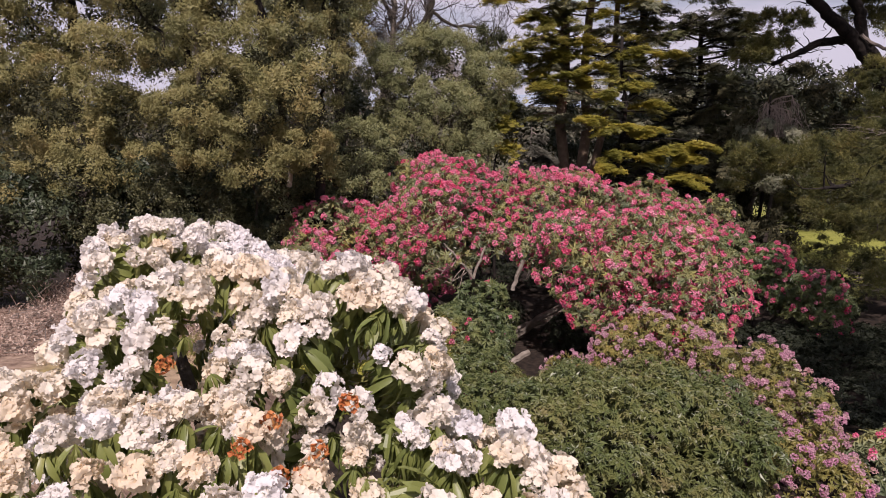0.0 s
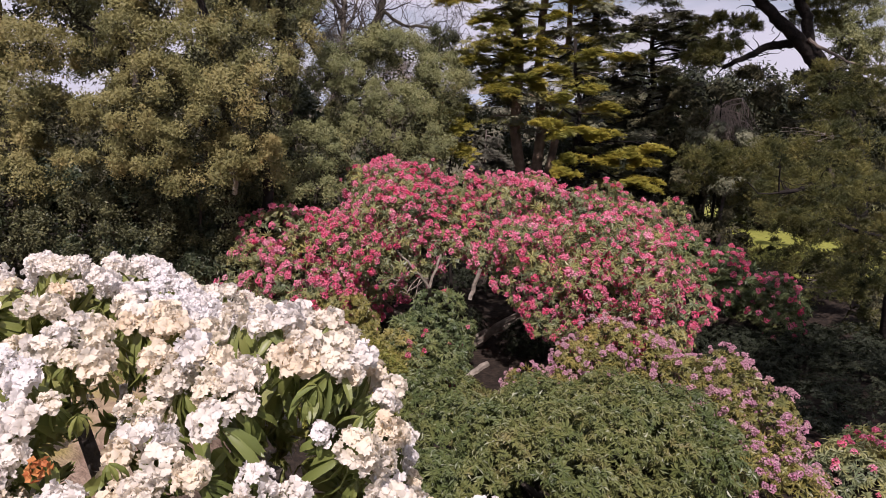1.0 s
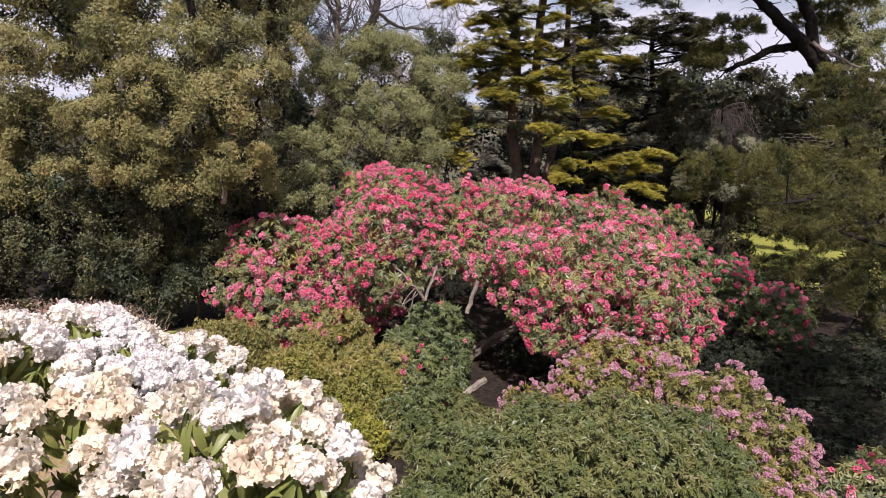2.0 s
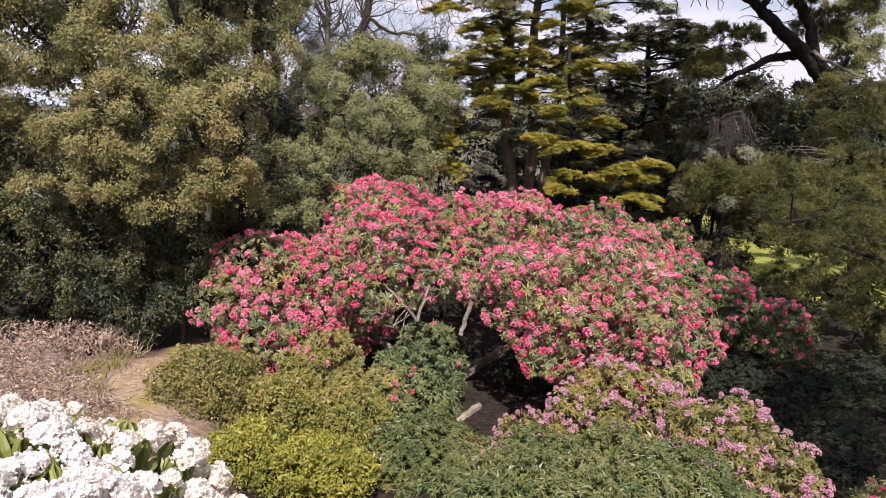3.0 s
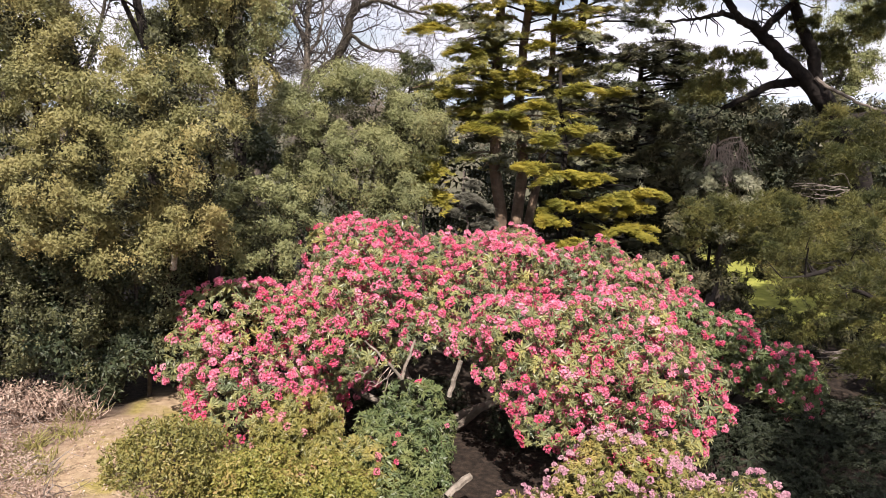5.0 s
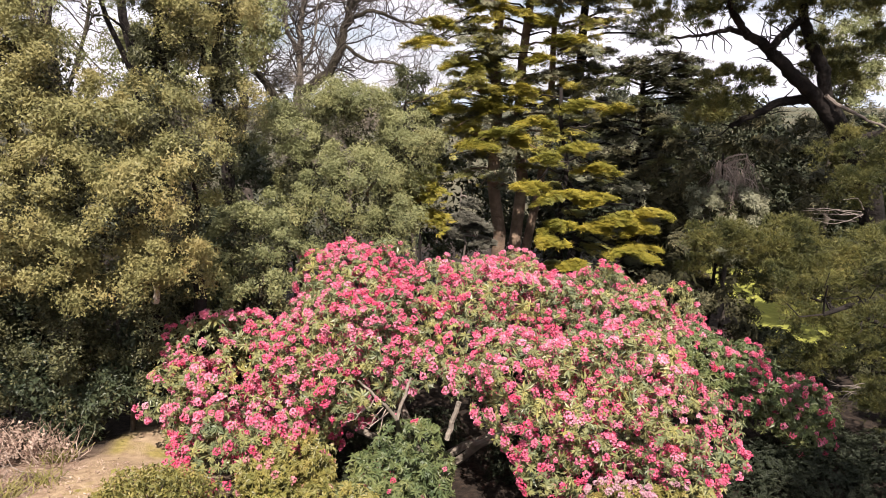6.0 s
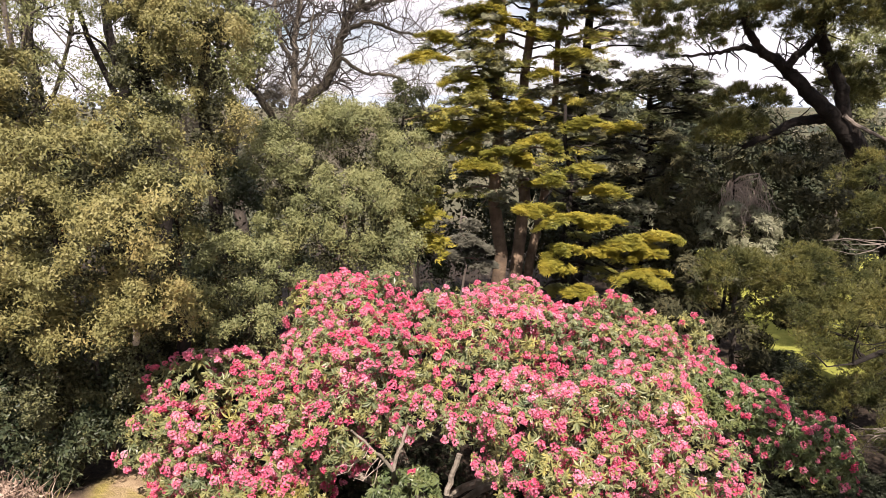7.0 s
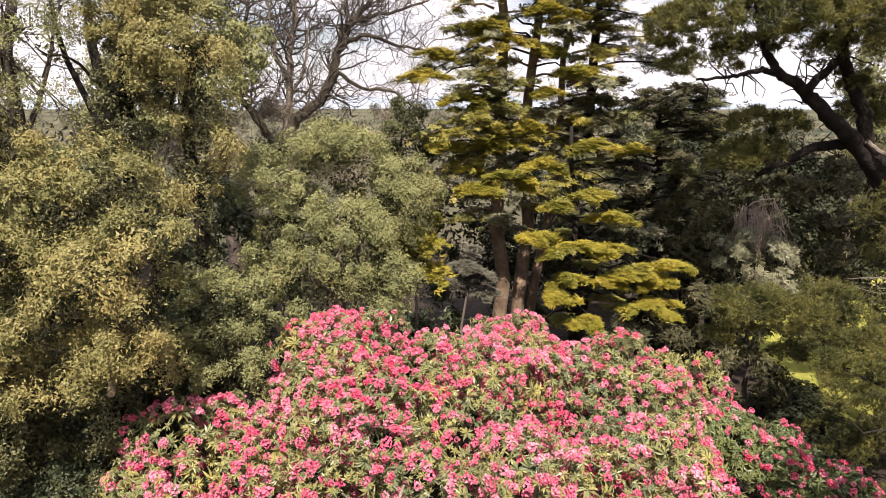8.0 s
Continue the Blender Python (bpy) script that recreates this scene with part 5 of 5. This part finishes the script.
HIGH_PADS_A = [(8.3, 18.6, 10.4, 1.4, 1.0, 0.6), (9.9, 19, 10.6, 1.2, 1.0, 0.5), (9.1, 19.4, 7.6, 0.6, 0.5, 0.3), (11.8, 19.0, 9.9, 0.8, 0.8, 0.4), (12.6, 19.3, 10.8, 1.3, 1.0, 0.6),
    (9.4, 17.6, 11.4, 1.8, 1.1, 0.6), (11.4, 17.6, 11.8, 1.8, 1.1, 0.6), (13.6, 18.2, 9.4, 1.2, 0.9, 0.6), (7.4, 18.4, 9.7, 0.7, 0.6, 0.3), (11.9, 19.6, 8.4, 0.6, 0.5, 0.5),
    (13.2, 17.4, 12.0, 1.6, 1.0, 0.6), (8.2, 17.8, 10.2, 1.0, 0.8, 0.4), (9.6, 17.4, 10.0, 1.1, 0.8, 0.4), (11.0, 17.4, 10.1, 1.1, 0.8, 0.4), (7.2, 18.0, 10.4, 0.9, 0.7, 0.4)]
HIGH_PADS_B = [(12.2, 17.4, 10.0, 1.0, 0.8, 0.4), (12.2, 18.3, 8.8, 0.6, 0.5, 0.5), (7.0, 18.0, 9.9, 0.9, 0.8, 0.4), (8.4, 18.2, 9.75, 0.9, 0.8, 0.35), (10.2, 18.0, 9.7, 0.9, 0.8, 0.35),
    (9.2, 18.0, 10.2, 1.0, 0.8, 0.4), (11.2, 17.8, 9.9, 0.9, 0.8, 0.5), (9.2, 19.2, 8.0, 0.8, 0.6, 0.35), (8.8, 19.4, 7.3, 0.5, 0.5, 0.3), (7.3, 18.5, 9.35, 0.6, 0.5, 0.22),
    (8.3, 18.6, 9.6, 0.6, 0.5, 0.2), (10.9, 18.9, 9.0, 0.35, 0.3, 0.25)]
pine("pine", "old pine with a dark forked leaning trunk", foot(14.4, 19.8), OLD_TRUNK + OLD_BOUGHS, HIGH_PADS_A + HIGH_PADS_B, density=7.5, per=44, spray=0.115, clump=0.16, dead=[[(11.2, 18.7, 7.75), (11.5, 18.6, 7.5), (11.98, 18.5, 7.3), (12.45, 18.4, 7.05), (13.1, 18.2, 6.95)]])
DEAD_TWIGS = []
for o, reach in (((10.6, 16.3, 5.3), 1.2), ((9.9, 14.4, 2.2), 0.9), ((9.6, 14.2, 2.0), 0.7)):
    for _ in range(9):
        a = np.array(o) + rng.normal(0, 0.08, 3)
        e = a + np.array([-reach * rng.uniform(0.5, 1.1), rng.normal(-0.15, 0.2), rng.normal(0.05, 0.16)])
        DEAD_TWIGS.append([a, (a + e) / 2 + rng.normal(0, 0.06, 3), e])
LOW_PADS_A = [(11.05, 17, 6.52, 0.6, 0.54, 0.33), (11.73, 17, 6.19, 0.47, 0.42, 0.26), (8.15, 17.6, 4.22, 0.56, 0.5, 0.31), (7.93, 17.8, 3.81, 0.42, 0.38, 0.23), (8.75, 17.4, 4.34, 0.48, 0.43, 0.26),
    (9.47, 17, 4.61, 0.53, 0.48, 0.29), (10.23, 16.8, 4.23, 0.59, 0.53, 0.32), (10.97, 16.5, 4.43, 0.58, 0.52, 0.32), (11.51, 16.2, 3.95, 0.57, 0.51, 0.31), (9.25, 17.2, 3.9, 0.54, 0.49, 0.3),
    (9.75, 16.6, 3.63, 0.58, 0.52, 0.32), (10.47, 16.2, 3.44, 0.57, 0.51, 0.31), (11.06, 15.8, 3.0, 0.55, 0.5, 0.3), (9.71, 16, 2.99, 0.5, 0.45, 0.28), (10.3, 15.6, 2.56, 0.54, 0.49, 0.3)]
LOW_PADS_B = [(11.14, 15.4, 2.2, 0.53, 0.48, 0.29), (9.96, 15.8, 2.11, 0.43, 0.39, 0.24), (10.61, 15.3, 1.6, 0.47, 0.42, 0.26), (11.35, 15.2, 0.67, 0.41, 0.37, 0.23), (8.0, 17.2, 4.65, 0.48, 0.43, 0.29),
    (8.51, 16.7, 4.56, 0.46, 0.41, 0.28), (9.16, 16.5, 4.77, 0.45, 0.41, 0.27), (8.66, 16.2, 4.28, 0.39, 0.35, 0.23), (9.08, 15.8, 3.97, 0.42, 0.38, 0.25), (9.61, 15.8, 4.16, 0.42, 0.38, 0.25),
    (8.9, 15.6, 3.41, 0.37, 0.33, 0.22), (9.25, 15.2, 3.36, 0.4, 0.36, 0.24), (10.62, 17, 6.07, 0.52, 0.47, 0.34), (11.29, 16.8, 5.76, 0.58, 0.52, 0.38), (10.91, 17.2, 6.55, 0.5, 0.45, 0.33)]
LOW_PADS_C = [(11.64, 16.8, 6.65, 0.51, 0.46, 0.33), (10.71, 17.3, 5.39, 0.46, 0.41, 0.3), (9.92, 16.5, 3.33, 0.49, 0.44, 0.32), (9.59, 16.3, 2.26, 0.46, 0.41, 0.3), (10.17, 16, 2.99, 0.51, 0.46, 0.33),
    (9.17, 17.5, 3.5, 0.45, 0.41, 0.29), (10.02, 17, 3.75, 0.49, 0.44, 0.32), (9.91, 15.8, 1.95, 0.44, 0.4, 0.29), (10.44, 15.6, 2.51, 0.49, 0.44, 0.32), (10.68, 16, 3.46, 0.51, 0.46, 0.33),
    (8.4, 12.9, 5.2, 0.7, 0.6, 0.35), (8.6, 12.4, 4.3, 0.6, 0.6, 0.3), (9.0, 12.8, 3.4, 0.7, 0.6, 0.35), (9.4, 13.2, 2.4, 0.7, 0.6, 0.35)]
pine("pine", "spreading young pine with dense green needles", foot(11.5, 14.6),
     [([(11.5, 14.6, -0.1), (11.2, 14.4, 3.0), (10.8, 14.2, 6.5)], 0.2, 0.1), ([(11.2, 14.4, 4.2), (9.0, 13.4, 4.4), (7.2, 12.6, 4.4)], 0.09, 0.03), ([(11.2, 14.5, 3.0), (10.2, 15.6, 3.3), (9.6, 16.6, 3.5)], 0.06, 0.02)],
     LOW_PADS_A + LOW_PADS_B + LOW_PADS_C, dead=DEAD_TWIGS)


# ---------------------------------------------------------------- bare tree
def bare_tree(name, label, base, stems, depth=4, bark="mossy_bark"):
    ob = thing(name, label, "tree", base)
    twigs = []

    def grow(a, d, L, r, level):
        n = 5
        pts = [np.array(a)]
        for _ in range(n):
            d = unit(d + rng.normal(0, 0.34, 3) + np.array([0, 0, 0.05]))
            pts.append(pts[-1] + d * L / n)
        twigs.append(tube(pts, np.linspace(r, r * 0.55, n + 1), 5 if level < 3 else 4))
        if level >= depth:
            return
        for k in range(rng.integers(2, 5)):
            i = rng.integers(2, n + 1)
            grow(pts[i], unit(d + rng.normal(0, 0.75, 3)), L * rng.uniform(0.55, 0.8), r * 0.5, level + 1)

    for pts, r0, r1 in stems:
        q = spline(pts, 4)
        q[1:-1] += rng.normal(0, 0.03, (len(q) - 2, 3))
        part("limb", tube(q, np.linspace(r0, r1, len(q)), 9, 0.07), M[bark], ob, smooth=True)
        for i in range(len(q) // 3, len(q)):
            for _ in range(2):
                grow(q[i], unit(rng.normal(0, 0.7, 3) + np.array([0.05, 0, 0.4])), rng.uniform(0.9, 1.6), min(r1 * 0.7, 0.036), 1 if i % 3 else 2)
    part("twig_mass", joined(twigs), M["bark"], ob, kind="stuff")
    return ob


OAK_STEMS = [
    ([(-2.4, 28.6, -0.3), (-2.45, 28.5, 5.8), (-2.17, 28.5, 7.5), (-1.58, 28.5, 8.26), (-0.9, 28.5, 8.85), (-0.55, 28.5, 9.73), (-0.38, 28.5, 10.37), (-0.13, 28.5, 11.0), (0.4, 28.5, 11.54), (1.16, 28.5, 12.43)], 0.24, 0.08),
    ([(-0.38, 28.5, 10.37), (0.38, 28.4, 10.73), (1.12, 28.5, 10.62), (1.88, 28.5, 10.39), (2.64, 28.5, 10.3)], 0.09, 0.03),
    ([(-0.02, 28.5, 11.14), (0.58, 28.5, 11.33), (1.52, 28.6, 11.55), (2.64, 28.5, 11.92)], 0.09, 0.03)]
OAK_LIMBS = [
    ([(-2.42, 28.5, 6.3), (-2.92, 28.5, 7.61), (-3.42, 28.4, 8.44), (-3.72, 28.5, 8.99), (-3.59, 28.5, 10.07), (-3.42, 28.5, 10.78), (-3.2, 28.5, 12.0)], 0.16, 0.05),
    ([(-0.55, 28.5, 9.64), (0.34, 28.5, 9.09), (1.28, 28.4, 9.0), (2.05, 28.5, 8.44), (2.53, 28.5, 7.68)], 0.07, 0.025),
    ([(-3.72, 28.5, 8.99), (-3.96, 28.5, 9.89), (-3.82, 28.5, 10.78), (-3.92, 28.5, 11.82)], 0.08, 0.04)]
bare_tree("bare_oak", "leafless oak with mossy forked limbs and fine twigs", foot(-2.4, 28.6),
          OAK_STEMS + OAK_LIMBS)
bare_tree("bare_oak", "slim pale-barked leafless tree with fine grey twigs", foot(-2.6, 28.9),
          [([(-2.6, 28.9, -0.3), (-2.35, 28.8, 6.8), (-2.1, 28.7, 8.63), (-2.07, 28.7, 10.1), (-1.84, 28.7, 11.0), (-1.68, 28.7, 12.41)], 0.16, 0.09), ([(-2.07, 28.7, 9.18), (-2.43, 28.6, 10.09), (-2.56, 28.6, 10.98), (-2.67, 28.6, 12.2)], 0.09, 0.04), ([(-2.1, 28.7, 8.6), (-1.6, 28.6, 9.6), (-1.3, 28.6, 11.2)], 0.06, 0.03)], bark="grey_bark")


# weeping bare tree
def weeping(name, label, base, top, reach, drop, count):
    ob = thing(name, label, "tree", base)
    part("trunk", limb(base, top, 0.06, 0.03, 8, 0.0, 0.008), M["dark_bark"], ob, smooth=True)
    out, boughs = [], []
    for k in range(9):
        a = rng.uniform(0, 6.28)
        e = np.array(top) + np.array([math.cos(a), math.sin(a), 0]) * reach * rng.uniform(0.4, 1.1) + np.array([0.55, 0, rng.uniform(-1.4, -0.3)])
        boughs.append(bent(np.array(top) - np.array([0, 0, rng.uniform(0, 0.8)]), e, 8, 0.25, 0.05))
        out.append(tube(boughs[-1], np.linspace(0.03, 0.01, 8), 4))
    for _ in range(count):
        o = boughs[rng.integers(0, 9)][rng.integers(1, 8)] + rng.normal(0, 0.05, 3)
        n = 6
        t = np.linspace(0, 1, n)[:, None]
        drift = rng.normal(0, 0.22, 3) * np.array([1, 1, 0])
        pts = o + drift * t - np.array([0, 0, 1.0]) * drop * rng.uniform(0.25, 0.8) * t ** 1.3 + rng.normal(0, 0.03, (n, 3))
        out.append(tube(pts, np.linspace(0.006, 0.003, n), 3))
    part("twig_mass", joined(out), M["pale_twig"], ob, kind="stuff")
    return ob


weeping("weeping_tree", "small leafless weeping tree with grey hanging twigs", foot(10.3, 21.4), (10.2, 21.3, 6.2), 0.7, 1.7, 300)


# heap of dry cut brush
def brush_heap():
    p, n = shell([(-5.0, 10.6, 1.85, 1.3, 1.2, 0.6), (-6.4, 12.2, 1.8, 1.3, 1.3, 0.6), (-6.4, 10.4, 2.1, 1.5, 1.4, 0.65), (-7.2, 14.0, 1.5, 1.2, 0.8, 0.5), (-5.16, 12.26, 1.77, 0.58, 0.58, 0.23), (-4.60, 10.74, 2.03, 0.56, 0.56, 0.22), (-4.11, 11.01, 1.91, 0.44, 0.44, 0.18), (-5.83, 13.99, 1.44, 0.49, 0.49, 0.2)], 9500, low=-0.2, depth=(0.7, 1.05))
    out = []
    for i in range(260):
        d = unit(np.array([rng.normal(), rng.normal(), rng.normal(0.1, 0.3)]))
        out.append(tube(bent(p[i], p[i] + d * rng.uniform(0.25, 0.8), 4, 0, 0.08), np.linspace(0.010, 0.004, 4), 3))
    leaf = scatter(OAK_SPRAY, p, n, rng.uniform(0.05, 0.12, len(p)))
    return joined(out), leaf


heap = thing("brush_heap", "heap of dry brown cut branches and dead leaves", "brush heap", foot(-5.6, 11.4))
bt, bl = brush_heap()
part("twig_mass", bt, M["twig"], heap, kind="stuff")
part("dead_foliage", bl, M["brush"], heap, kind="stuff")


# fallen leaves and grass on the bare dirt
litter_ob = thing("leaf_litter", "thin scatter of fallen brown leaves on bare dirt", "leaf litter", foot(-4.0, 12.5), kind="stuff")
lx, ly = rng.uniform(-7.5, -2.0, 1600), rng.uniform(9.0, 15.2, 1600)
lp = np.stack([lx, ly, ground_z(lx, ly) + 0.02], 1)
part("dead_foliage", scatter([tri_spray(5, 0.6) for _ in range(4)], lp * 1.0, np.tile([0.0, 0, 1], (len(lp), 1)) + rng.normal(0, 0.2, lp.shape), rng.uniform(0.04, 0.09, len(lp))), M["brush"], litter_ob, kind="stuff")


def grass_tuft(x, y, count, h):
    ob = thing("grass_tuft", "tuft of dry yellow-green grass on bare dirt", "grass", foot(x, y), "grass by the path")
    out = []
    for _ in range(count):
        o = np.array(foot(x + rng.normal(0, 0.16), y + rng.normal(0, 0.16)))
        e = o + np.array([rng.normal(0, 0.16), rng.normal(0, 0.16), h * rng.uniform(0.5, 1.1)])
        out.append(tube(bent(o, e, 4, 0.03, 0.05), np.linspace(0.010, 0.002, 4), 3))
    part("blade_mass", joined(out), M["grass"], ob, kind="stuff")


for x, y in ((-4.9, 12.2), (-5.2, 12.8), (-5.3, 14.2), (-5.6, 13.6), (-5.5, 15.3), (-4.0, 9.9)):
    grass_tuft(x, y, 70, rng.uniform(0.15, 0.32))


# dry bracken and stalks along the laurels
stalks = thing("dry_bracken", "stand of dry tan bracken stalks before the laurels", "bracken", foot(-7.0, 15.1), kind="stuff")
st = []
for _ in range(420):
    x = rng.uniform(-9.5, -5.2)
    y = rng.uniform(14.7, 15.6) - 0.25 * (x + 5.2) * (x > -6.2)
    o = np.array(foot(x, y))
    st.append(tube(bent(o, o + np.array([rng.normal(0, 0.3), rng.normal(0, 0.3), rng.uniform(0.15, 0.8)]), 4, 0, 0.08), np.linspace(0.009, 0.004, 4), 3))
part("stalk_mass", joined(st), M["brush"], stalks, kind="stuff")
bp_, bn_ = shell([(-7.4, 15.2, 1.5, 2.1, 0.5, 0.55)], 1000, low=-0.2, depth=(0.5, 1.1))
part("dead_foliage", scatter(OAK_SPRAY, bp_, bn_, rng.uniform(0.1, 0.18, len(bp_))), M["brush"], stalks, kind="stuff")

bare_tree("bare_oak", "slim leafless tree with pale twigs against the sky", foot(-7.9, 22.4),
          [([(-7.9, 22.4, 0.2), (-8.0, 22.3, 6.0), (-7.7, 22.2, 9.5), (-8.1, 22.2, 12.0)], 0.11, 0.04), ([(-7.9, 22.3, 6.5), (-8.9, 22.2, 9.0), (-9.7, 22.2, 11.5)], 0.07, 0.03), ([(-7.8, 22.3, 7.4), (-6.8, 22.2, 9.4), (-6.5, 22.2, 11.5)], 0.06, 0.03)])
